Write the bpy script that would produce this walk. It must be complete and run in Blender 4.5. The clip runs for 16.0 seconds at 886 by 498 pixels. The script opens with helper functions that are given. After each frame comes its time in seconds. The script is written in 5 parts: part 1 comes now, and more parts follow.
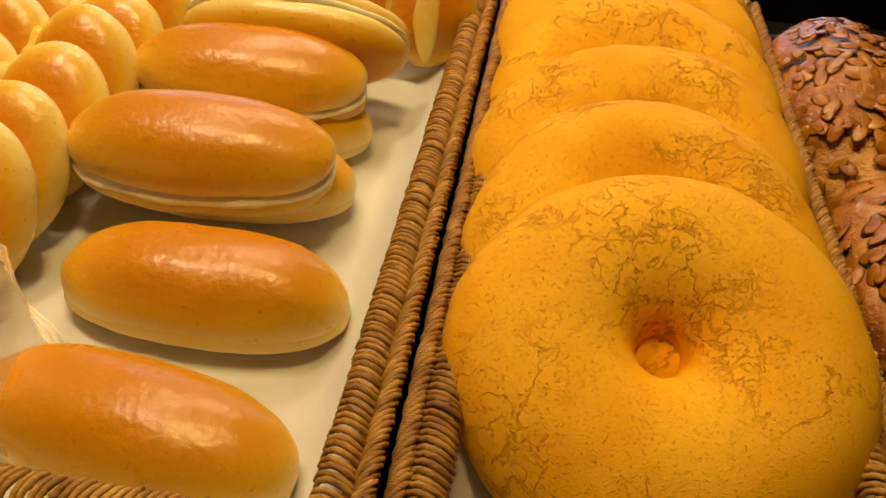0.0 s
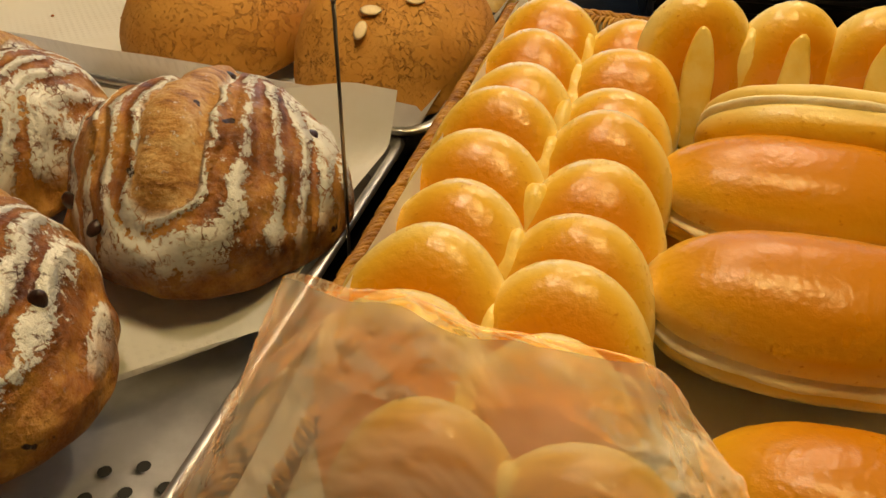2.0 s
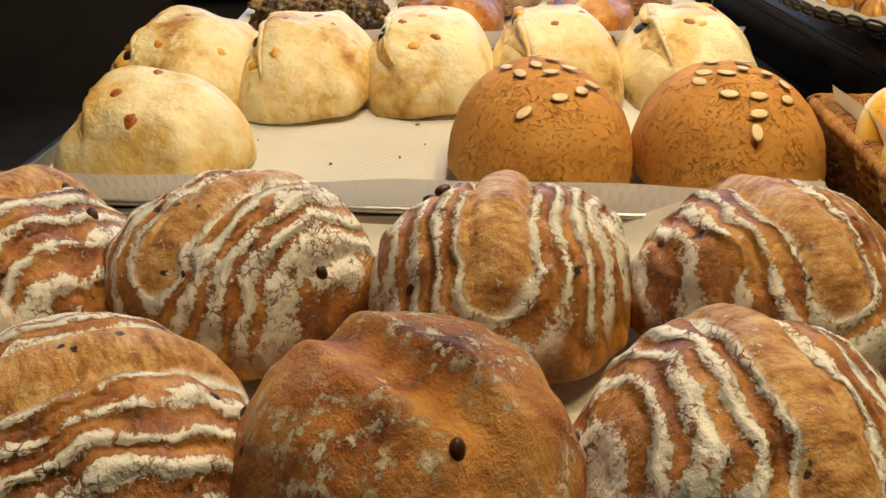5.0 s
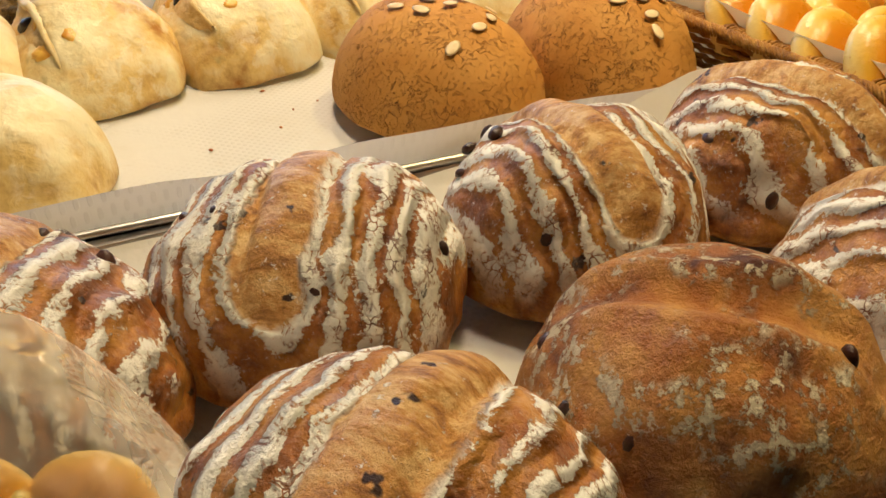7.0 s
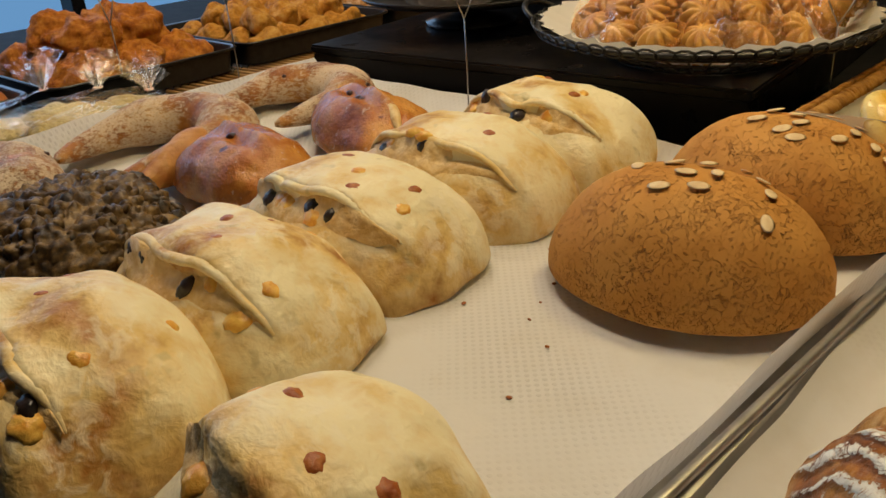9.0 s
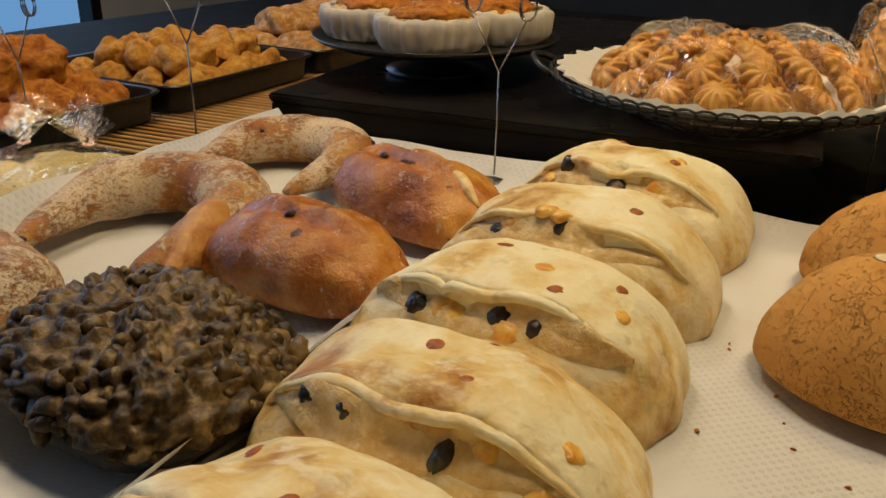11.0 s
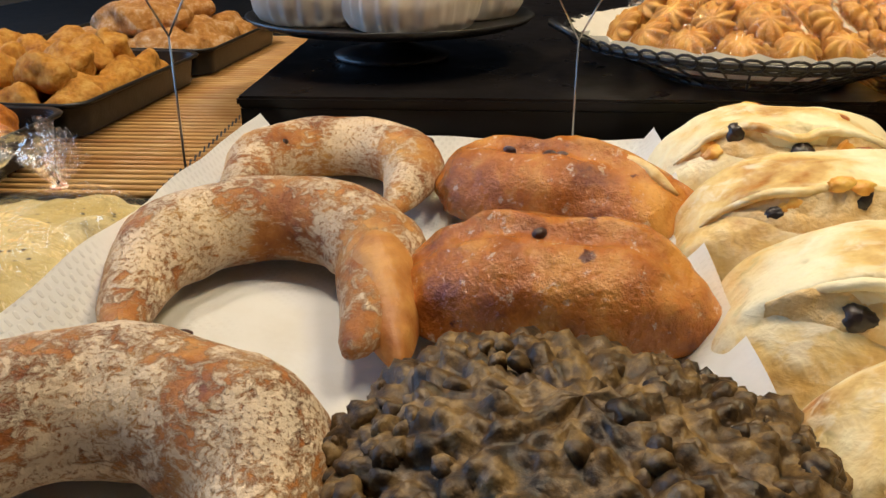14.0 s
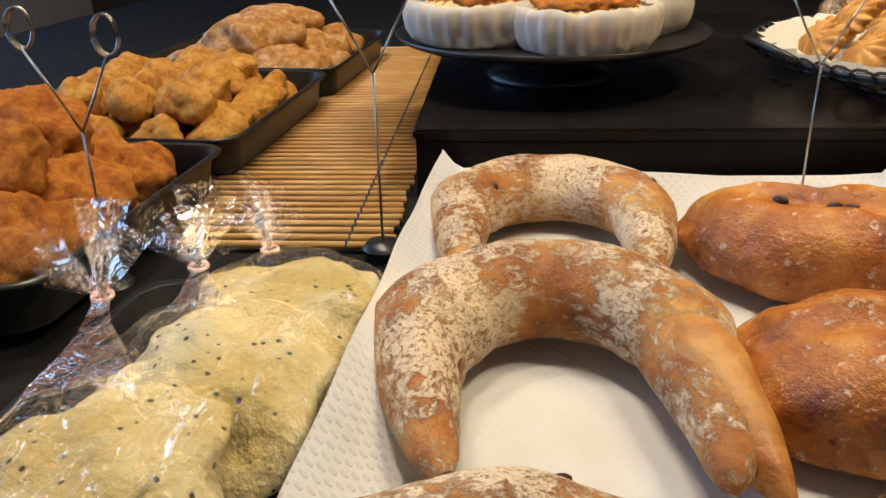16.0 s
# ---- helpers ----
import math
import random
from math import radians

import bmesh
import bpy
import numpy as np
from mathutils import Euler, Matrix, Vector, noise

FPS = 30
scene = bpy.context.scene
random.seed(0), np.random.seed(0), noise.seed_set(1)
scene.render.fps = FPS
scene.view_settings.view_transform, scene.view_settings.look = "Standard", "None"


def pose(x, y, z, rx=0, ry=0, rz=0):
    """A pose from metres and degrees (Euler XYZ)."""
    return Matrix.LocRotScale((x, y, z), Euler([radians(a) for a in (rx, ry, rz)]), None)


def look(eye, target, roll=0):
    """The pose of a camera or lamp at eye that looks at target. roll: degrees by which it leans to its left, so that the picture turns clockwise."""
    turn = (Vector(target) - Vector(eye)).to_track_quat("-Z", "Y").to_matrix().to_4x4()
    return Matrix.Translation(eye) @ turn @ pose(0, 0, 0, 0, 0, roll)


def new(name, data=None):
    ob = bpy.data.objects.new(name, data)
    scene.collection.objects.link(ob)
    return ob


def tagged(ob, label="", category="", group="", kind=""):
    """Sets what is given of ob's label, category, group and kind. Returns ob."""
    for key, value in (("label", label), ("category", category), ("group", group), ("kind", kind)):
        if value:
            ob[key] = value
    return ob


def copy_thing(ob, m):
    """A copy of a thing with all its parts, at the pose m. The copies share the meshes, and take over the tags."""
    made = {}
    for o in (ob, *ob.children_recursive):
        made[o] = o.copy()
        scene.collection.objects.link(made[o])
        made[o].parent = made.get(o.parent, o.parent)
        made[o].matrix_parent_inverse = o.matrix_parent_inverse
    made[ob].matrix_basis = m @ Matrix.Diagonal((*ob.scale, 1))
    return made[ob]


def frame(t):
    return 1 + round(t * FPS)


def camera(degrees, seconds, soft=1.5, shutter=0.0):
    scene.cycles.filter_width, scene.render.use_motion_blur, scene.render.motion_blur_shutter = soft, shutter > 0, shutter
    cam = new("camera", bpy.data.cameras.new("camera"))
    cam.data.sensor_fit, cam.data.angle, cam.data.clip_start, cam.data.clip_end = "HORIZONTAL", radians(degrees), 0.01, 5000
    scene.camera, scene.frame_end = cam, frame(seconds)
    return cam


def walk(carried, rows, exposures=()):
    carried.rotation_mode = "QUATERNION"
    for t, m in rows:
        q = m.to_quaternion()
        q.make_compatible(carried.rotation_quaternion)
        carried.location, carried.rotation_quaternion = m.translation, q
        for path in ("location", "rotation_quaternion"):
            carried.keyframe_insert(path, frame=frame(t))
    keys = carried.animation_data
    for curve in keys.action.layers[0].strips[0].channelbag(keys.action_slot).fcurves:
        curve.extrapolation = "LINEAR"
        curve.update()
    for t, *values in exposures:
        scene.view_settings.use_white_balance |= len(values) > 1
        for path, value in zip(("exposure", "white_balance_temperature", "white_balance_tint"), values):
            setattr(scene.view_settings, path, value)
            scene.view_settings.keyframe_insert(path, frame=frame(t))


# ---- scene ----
cam = camera(55.9, 16.0)
PATH = [
    (0, (-0.019, 0.022, 1.193), (0.025, 1.55, -0.097), 5.1),
    (0.5, (-0.108, 0.03, 1.193), (-0.213, 1.593, -0.05), 4.8),
    (1, (-0.195, 0.082, 1.165), (-0.338, 1.661, -0.054), 4.4),
    (1.5, (-0.248, 0.127, 1.147), (-0.368, 1.727, -0.046), 3.3),
    (2, (-0.311, 0.144, 1.141), (-0.526, 1.736, -0.051), 2.1),
    (2.5, (-0.357, 0.15, 1.147), (-0.579, 1.811, 0.056), 1.8),
    (3, (-0.427, 0.136, 1.155), (-0.54, 1.861, 0.15), 2.1),
    (3.5, (-0.506, 0.128, 1.155), (-0.592, 1.874, 0.184), 1.2),
    (4, (-0.581, 0.119, 1.154), (-0.585, 1.874, 0.195), 1.7),
    (4.5, (-0.664, 0.119, 1.142), (-0.579, 1.878, 0.196), 1.1),
    (4.7, (-0.699, 0.118, 1.14), (-0.606, 1.876, 0.191), 0.2),
    (6.8, (-0.945, 0.233, 1.109), (-0.161, 1.732, 0.042), -0.3),
    (7, (-0.983, 0.247, 1.113), (-0.042, 1.666, 0.063), -0.3),
    (7.5, (-1.101, 0.292, 1.136), (0.047, 1.601, 0.151), -2.0),
    (8, (-1.172, 0.368, 1.152), (0.037, 1.677, 0.244), -2.7),
    (8.5, (-1.183, 0.471, 1.148), (0.104, 1.734, 0.283), -1.6),
    (9, (-1.171, 0.611, 1.149), (0.241, 1.741, 0.297), -3.9),
    (9.5, (-1.175, 0.704, 1.148), (0.309, 1.75, 0.309), -1.9),
    (9.7, (-1.184, 0.743, 1.149), (0.346, 1.723, 0.315), -0.9),
    (11.8, (-1.189, 1.043, 1.12), (0.57, 1.56, 0.32), -0.6),
    (12, (-1.168, 1.071, 1.112), (0.602, 1.532, 0.304), -1.0),
    (12.5, (-1.131, 1.137, 1.105), (0.647, 1.592, 0.31), -1.2),
    (13, (-1.105, 1.209, 1.097), (0.704, 1.544, 0.313), -0.2),
    (13.5, (-1.102, 1.288, 1.095), (0.718, 1.469, 0.286), -1.2),
    (14, (-1.118, 1.344, 1.087), (0.722, 1.425, 0.308), 0.0),
    (14.5, (-1.106, 1.393, 1.08), (0.704, 1.545, 0.244), 0.4),
    (15, (-1.065, 1.443, 1.073), (0.705, 1.764, 0.2), 0.1),
    (15.5, (-1.037, 1.47, 1.076), (0.728, 1.841, 0.212), -0.3),
    (16, (-1.029, 1.516, 1.106), (0.8, 1.664, 0.311), -1.5),
]
walk(cam, [(t, look(eye, target, roll)) for t, eye, target, roll in PATH],
     ((0, -0.45, 7300, 10), (1.5, -0.72, 7300, 10), (3.5, -0.74, 6800, 10), (4.5, -0.46, 6500, 10), (7.0, -0.2, 6450, 10), (8.0, -0.54, 6450, 10),
      (9.5, -0.98, 6350, 10), (12.0, -0.75, 6200, 10), (13.0, -0.54, 5950, 10), (14.5, -0.20, 5650, 10), (16.0, -0.15, 5700, 10)))

# ---------------------------------------------------------------- light
world = bpy.data.worlds.new("world")
scene.world = world
world.use_nodes = True
wn = world.node_tree.nodes
sky = wn.new("ShaderNodeTexSky")
sky.sky_type, sky.sun_disc, sky.sun_elevation, sky.sun_rotation = "NISHITA", False, radians(35), radians(20)
world.node_tree.links.new(sky.outputs[0], wn["Background"].inputs[0])
wn["Background"].inputs[1].default_value = 0.12


def area(name, eye, target, sx, sy, watts, colour):
    la = bpy.data.lights.new(name, "AREA")
    la.shape, la.size, la.size_y, la.energy, la.color = "RECTANGLE", sx, sy, watts, colour
    ob = new(name, la)
    ob.matrix_world = look(eye, target)
    return ob


WARM = (1.0, 0.79, 0.53)
LAMPS = ((-0.05, 0.50, 13, (1.0, 0.75, 0.27)), (-0.56, 0.74, 12.5, WARM), (-0.38, 1.58, 11, WARM), (0.15, 1.95, 15, WARM))
for lx, ly, watts, tint in LAMPS:
    area("ceiling_lamp_light", (lx, ly, 2.36), (lx, ly, 0), 0.20, 0.20, watts, tint)
area("window_daylight", (0.1, 3.9, 1.4), (0.1, 0, 1.0), 3.4, 1.7, 52, (0.42, 0.66, 1.0))


# ---------------------------------------------------------------- node helpers
class Mat:
    """A small wrapper to write node materials in a few lines."""

    def __init__(self, name, rough=0.5, metal=0.0, spec=0.5):
        self.m = bpy.data.materials.new(name)
        self.m.use_nodes = True
        self.t = self.m.node_tree
        self.b = self.t.nodes["Principled BSDF"]
        self.b.inputs["Roughness"].default_value = rough
        self.b.inputs["Metallic"].default_value = metal
        self.b.inputs["Specular IOR Level"].default_value = spec
        self.co = self.t.nodes.new("ShaderNodeTexCoord")
        self.info = self.t.nodes.new("ShaderNodeObjectInfo")

    def put(self, value, socket):
        if hasattr(value, "is_linked"):
            self.t.links.new(value, socket)
        else:
            socket.default_value = value

    def obj(self, shift=True):
        """Object coordinates, moved by a random step for each object."""
        if not shift:
            return self.co.outputs["Object"]
        v = self.t.nodes.new("ShaderNodeVectorMath")
        v.operation = "MULTIPLY_ADD"
        self.t.links.new(self.info.outputs["Random"], v.inputs[0])
        v.inputs[1].default_value = (7, 5, 3)
        self.t.links.new(self.co.outputs["Object"], v.inputs[2])
        return v.outputs[0]

    def noise(self, scale, detail=4, rough=0.55, co=None, distort=0.0, stretch=None):
        n = self.t.nodes.new("ShaderNodeTexNoise")
        co = co or self.obj()
        if stretch:
            s = self.t.nodes.new("ShaderNodeVectorMath")
            s.operation = "MULTIPLY"
            self.t.links.new(co, s.inputs[0])
            s.inputs[1].default_value = stretch
            co = s.outputs[0]
        self.t.links.new(co, n.inputs["Vector"])
        n.inputs["Scale"].default_value, n.inputs["Detail"].default_value = scale, detail
        n.inputs["Roughness"].default_value, n.inputs["Distortion"].default_value = rough, distort
        return n.outputs["Fac"]

    def voronoi(self, scale, feature="F1", co=None, warp=0.0):
        n = self.t.nodes.new("ShaderNodeTexVoronoi")
        n.feature = feature
        co = co or self.obj()
        if warp:
            w = self.t.nodes.new("ShaderNodeTexNoise")
            w.inputs["Scale"].default_value = scale * 0.9
            w.inputs["Detail"].default_value = 4
            self.t.links.new(co, w.inputs["Vector"])
            a = self.t.nodes.new("ShaderNodeVectorMath")
            a.operation = "MULTIPLY_ADD"
            self.t.links.new(w.outputs["Color"], a.inputs[0])
            a.inputs[1].default_value = (warp, warp, warp)
            self.t.links.new(co, a.inputs[2])
            co = a.outputs[0]
        self.t.links.new(co, n.inputs["Vector"])
        n.inputs["Scale"].default_value = scale
        return n.outputs["Distance"]

    def math(self, op, a, b=0.0, clamp=False):
        n = self.t.nodes.new("ShaderNodeMath")
        n.operation, n.use_clamp = op, clamp
        self.put(a, n.inputs[0])
        self.put(b, n.inputs[1])
        return n.outputs[0]

    def step(self, a, lo, hi):
        n = self.t.nodes.new("ShaderNodeMapRange")
        n.interpolation_type = "SMOOTHSTEP"
        self.put(a, n.inputs[0])
        n.inputs[1].default_value, n.inputs[2].default_value = lo, hi
        return n.outputs[0]

    def xyz(self, co):
        n = self.t.nodes.new("ShaderNodeSeparateXYZ")
        self.t.links.new(co, n.inputs[0])
        return n.outputs

    def mix(self, fac, a, b):
        n = self.t.nodes.new("ShaderNodeMix")
        n.data_type = "RGBA"
        self.put(fac, n.inputs["Factor"])
        self.put(a if hasattr(a, "is_linked") else (*a, 1), n.inputs[6])
        self.put(b if hasattr(b, "is_linked") else (*b, 1), n.inputs[7])
        return n.outputs[2]

    def ramp(self, fac, *stops):
        n = self.t.nodes.new("ShaderNodeValToRGB")
        self.put(fac, n.inputs[0])
        e = n.color_ramp.elements
        while len(e) < len(stops):
            e.new(0.5)
        for k, (p, c) in zip(e, stops):
            k.position, k.color = p, (*c, 1)
        return n.outputs[0]

    def bump(self, height, dist, strength=1.0):
        n = self.t.nodes.new("ShaderNodeBump")
        n.inputs["Distance"].default_value, n.inputs["Strength"].default_value = dist, strength
        self.put(height, n.inputs["Height"])
        old = self.b.inputs["Normal"].links
        if old:
            self.t.links.new(old[0].from_socket, n.inputs["Normal"])
        self.t.links.new(n.outputs[0], self.b.inputs["Normal"])

    def colour(self, c):
        self.put(c if hasattr(c, "is_linked") else (*c, 1), self.b.inputs["Base Color"])
        return self

    def rough(self, r):
        self.put(r, self.b.inputs["Roughness"])
        return self

    def waxy(self, amount, radius=(0.006, 0.003, 0.0015)):
        self.b.inputs["Subsurface Weight"].default_value = amount
        self.b.inputs["Subsurface Radius"].default_value = (1, 0.5, 0.25)
        self.b.inputs["Subsurface Scale"].default_value = radius[0]
        return self


def mat_glazed(name, top, mid, pale, lo=0.18, hi=0.75, rough=0.24, rim=0.0):
    """Egg-washed soft roll: browned on top, pale where it was shielded; rim: how far the pale edge reaches inwards."""
    k = Mat(name, rough, spec=0.45)
    gx, gy, z = k.xyz(k.co.outputs["Generated"])
    n = k.noise(14, 3)
    zz = k.math("ADD", z, k.math("MULTIPLY", k.math("SUBTRACT", n, 0.5), 0.35))
    if rim:
        ex, ey = k.math("SUBTRACT", gx, 0.5), k.math("SUBTRACT", gy, 0.5)
        rr = k.math("SQRT", k.math("ADD", k.math("MULTIPLY", ex, ex), k.math("MULTIPLY", ey, ey)))
        zz = k.math("SUBTRACT", zz, k.math("MULTIPLY", k.step(rr, 0.22, 0.52), rim))
    c = k.ramp(k.step(zz, lo, hi), (0.0, pale), (0.42, mid), (1.0, top))
    fine = k.noise(240, 3)
    c = k.mix(k.step(fine, 0.62, 0.8), c, tuple(v * 0.86 for v in top))
    k.colour(c)
    k.rough(k.math("ADD", rough, k.math("MULTIPLY", k.noise(40), 0.20)))
    k.bump(k.noise(30, 3), 0.0011)
    k.bump(fine, 0.0004)
    return k.m


M_BUN = mat_glazed("bun_crust", (0.60, 0.215, 0.008), (0.76, 0.41, 0.032), (0.86, 0.68, 0.27), 0.12, 0.98, 0.20)
M_BUNSIDE = mat_glazed("bun_side", (0.80, 0.52, 0.10), (0.84, 0.62, 0.20), (0.86, 0.72, 0.38), 0.0, 1.0, 0.4)
M_TWIN = mat_glazed("roll_crust", (0.66, 0.235, 0.010), (0.80, 0.46, 0.050), (0.87, 0.69, 0.26), 0.10, 0.98, 0.18, 0.30)
M_BROWNBUN = mat_glazed("brown_bun_crust", (0.40, 0.13, 0.03), (0.50, 0.19, 0.05), (0.58, 0.28, 0.08))


def mat_plain(name, c1, c2, scale, rough=0.6, bump=0.0, bscale=None, metal=0.0, spec=0.5):
    k = Mat(name, rough, metal, spec)
    k.colour(k.mix(k.step(k.noise(scale), 0.3, 0.7), c1, c2))
    if bump:
        k.bump(k.noise(bscale or scale * 3, 5), bump)
    return k.m


M_CREAM = mat_plain("cream_crumb", (0.84, 0.72, 0.46), (0.92, 0.84, 0.62), 60, 0.7, 0.0012, 160)
M_CUSTARD = mat_plain("custard", (0.85, 0.55, 0.08), (0.90, 0.68, 0.22), 50, 0.3, 0.0008, 120)


def mat_loaf():
    """Dark country crust; the proving basket left flour in bands that run along both sides of the middle cut and close in a U."""
    k = Mat("country_crust", 0.6)
    o = k.co.outputs["Object"]
    x, y, z = k.xyz(o)
    sh = k.obj()
    wx = k.math("MULTIPLY", k.math("SUBTRACT", k.noise(10, 2, co=sh), 0.5), 0.050)
    wf = k.math("MULTIPLY", k.math("SUBTRACT", k.noise(75, 4, 0.6, co=sh), 0.5), 0.0065)
    xs = k.math("ADD", x, k.math("ADD", wx, wf))
    ym = k.math("MINIMUM", k.math("ADD", y, 0.060), 0.0)
    ym = k.math("MULTIPLY", ym, 1.3)
    d = k.math("SQRT", k.math("ADD", k.math("MULTIPLY", xs, xs), k.math("MULTIPLY", ym, ym)))
    width = k.math("MULTIPLY", k.math("SUBTRACT", k.noise(19, 2, co=sh), 0.5), 5.0)
    band = k.math("SINE", k.math("ADD", k.math("MULTIPLY", d, 440.0), k.math("ADD", width, -6.6)))
    side = k.step(d, 0.015, 0.019)
    patch = k.noise(20, 3, co=sh)
    grain = k.noise(260, 5, 0.7, co=sh)
    flake = k.step(k.voronoi(165, "DISTANCE_TO_EDGE", sh, 0.006), 0.015, 0.075)
    flake = k.math("MAXIMUM", flake, k.step(k.noise(60, 3, co=sh), 0.36, 0.50))
    flake = k.math("MULTIPLY", flake, k.step(k.noise(140, 6, 0.75, co=sh, distort=0.6), 0.36, 0.46))
    f = k.math("ADD", k.math("MULTIPLY", band, 0.62), k.math("MULTIPLY", k.math("SUBTRACT", patch, 0.46), 3.6))
    f = k.math("ADD", f, k.math("MULTIPLY", k.math("SUBTRACT", grain, 0.5), 2.4))
    cover = k.step(k.math("ADD", z, k.math("MULTIPLY", patch, 0.05)), 0.050, 0.074)
    flour = k.math("MULTIPLY", k.math("MULTIPLY", k.step(f, 0.00, 0.15), side), flake)
    spots = k.math("MULTIPLY", k.step(k.noise(190, 5, 0.7, co=sh), 0.61, 0.67), 0.75)
    dust = k.math("MULTIPLY", k.step(k.noise(300, 4, 0.7, co=sh), 0.48, 0.74), k.math("MULTIPLY", side, 0.14))
    flour = k.math("MULTIPLY", k.math("MAXIMUM", k.math("MAXIMUM", flour, spots), dust), cover)
    crust = k.ramp(k.noise(30, 7, 0.7, co=sh), (0.33, (0.11, 0.024, 0.005)), (0.46, (0.38, 0.125, 0.020)), (0.62, (0.68, 0.33, 0.070)))
    fibre = k.noise(85, 7, 0.72, co=sh, stretch=(0.55, 1.5, 1))
    bare = k.ramp(fibre, (0.34, (0.20, 0.065, 0.014)), (0.48, (0.56, 0.27, 0.065)), (0.64, (0.78, 0.54, 0.24)))
    c = k.mix(k.math("SUBTRACT", 1.0, side), crust, bare)
    c = k.mix(k.step(k.noise(58, 3, co=sh), 0.67, 0.71), c, (0.03, 0.008, 0.004))
    k.colour(k.mix(flour, c, (0.96, 0.94, 0.89)))
    k.rough(k.math("ADD", 0.36, k.math("MULTIPLY", flour, 0.55)))
    k.bump(k.noise(70, 7, 0.72, co=sh), 0.0050)
    k.bump(flour, 0.0007)
    k.bump(k.math("MULTIPLY", band, side), 0.0022)
    return k.m


M_LOAF = mat_loaf()


def mat_dark_loaf():
    k = Mat("browned_crust", 0.45)
    f = k.math("MULTIPLY", k.step(k.noise(120, 7, 0.75), 0.51, 0.56), k.step(k.noise(24, 3), 0.43, 0.54))
    c = k.ramp(k.noise(26, 6, 0.65), (0.35, (0.10, 0.022, 0.005)), (0.47, (0.42, 0.140, 0.020)), (0.62, (0.66, 0.33, 0.08)))
    k.colour(k.mix(f, c, (0.78, 0.68, 0.50)))
    k.bump(k.noise(46, 7, 0.75), 0.010)
    k.bump(f, 0.0012)
    return k.m


M_DARKLOAF = mat_dark_loaf()


def mat_crackle(name, c1, c2, deep, scale, pits, rough=0.75, depth=0.004, reach=(0.012, 0.05), keepat=(0.40, 0.56), pitdark=0.65, pitbump=0.0012):
    """Cookie crust that split while it baked."""
    k = Mat(name, rough, spec=0.25)
    r1 = k.math("ABSOLUTE", k.math("SUBTRACT", k.noise(scale * 0.62, 6, 0.62, distort=0.3), 0.5))
    r2 = k.math("ABSOLUTE", k.math("SUBTRACT", k.noise(scale * 1.5, 5, 0.6, distort=0.4), 0.5))
    crack = k.math("MULTIPLY", k.step(r1, *reach), k.math("MAXIMUM", k.step(r2, reach[0], reach[1] * 1.3), k.step(k.noise(scale * 0.4), 0.44, 0.54)))
    keep = k.step(k.noise(scale * 0.35, 2), *keepat)
    crack = k.math("MAXIMUM", crack, k.math("MULTIPLY", keep, 0.92))
    pit = k.step(k.noise(pits, 4, 0.6), 0.30, 0.42)
    c = k.mix(k.step(k.noise(18, 4), 0.3, 0.7), c1, c2)
    c = k.mix(k.math("MULTIPLY", k.math("MULTIPLY", crack, k.math("ADD", 1.0 - pitdark, k.math("MULTIPLY", pit, pitdark))), 1.0), deep, c)
    k.colour(c)
    k.bump(crack, depth)
    k.bump(pit, pitbump)
    k.bump(k.noise(pits * 2, 3), 0.0006)
    return k.m


M_DOME = mat_crackle("brown_cookie_crust", (0.55, 0.245, 0.045), (0.64, 0.320, 0.075), (0.42, 0.165, 0.028), 70, 300, 0.7, 0.0024, (0.000, 0.010), (0.46, 0.60), 0.10, 0.0007)
M_RING = mat_crackle("orange_cookie_crust", (0.88, 0.38, 0.010), (0.95, 0.48, 0.026), (0.84, 0.335, 0.007), 34, 520, 0.8, 0.0010, (0.000, 0.010), (0.45, 0.57), 0.0, 0.00025)
M_ALMOND = mat_plain("almond", (0.72, 0.52, 0.28), (0.84, 0.68, 0.42), 120, 0.5, 0.0004, 400)


def mat_pale(name, toast=0.0):
    """Pale floured crust with a thin wrinkled skin, toasted here and there."""
    k = Mat(name, 0.55, spec=0.35)
    n = k.math("SUBTRACT", k.noise(13, 5, 0.6), toast)
    c = k.ramp(n, (0.30, (0.42, 0.18, 0.035)), (0.42, (0.74, 0.53, 0.20)), (0.56, (0.86, 0.77, 0.50)))
    skin = k.noise(75, 5, 0.6, stretch=(1, 0.6, 1), distort=0.4)
    fl = k.math("MULTIPLY", k.step(skin, 0.46, 0.62), k.step(k.noise(17, 3), 0.40, 0.58))
    c = k.mix(k.math("MULTIPLY", k.step(k.noise(42, 2), 0.64, 0.72), 0.55), c, (0.50, 0.42, 0.20))
    k.colour(k.mix(k.math("MULTIPLY", fl, 0.6), c, (0.86, 0.79, 0.60)))
    k.rough(k.math("ADD", 0.42, k.math("MULTIPLY", fl, 0.35)))
    k.bump(skin, 0.0016)
    k.bump(k.noise(26, 4), 0.006)
    return k.m


M_PALE = mat_pale("pale_floured_crust")
M_TOASTED = mat_pale("well_baked_crust", 0.045)
M_CHEESE = mat_plain("baked_cheese", (0.72, 0.30, 0.03), (0.86, 0.56, 0.12), 90, 0.3, 0.001, 200)
M_TOAST = mat_plain("toasted_bits", (0.28, 0.06, 0.012), (0.48, 0.16, 0.03), 120, 0.4, 0.001, 300)
M_OLIVE = mat_plain("olive", (0.012, 0.010, 0.010), (0.035, 0.022, 0.018), 120, 0.28, 0.0006, 300)
M_RAISIN = mat_plain("raisin", (0.02, 0.006, 0.004), (0.06, 0.018, 0.010), 160, 0.35, 0.001, 300)
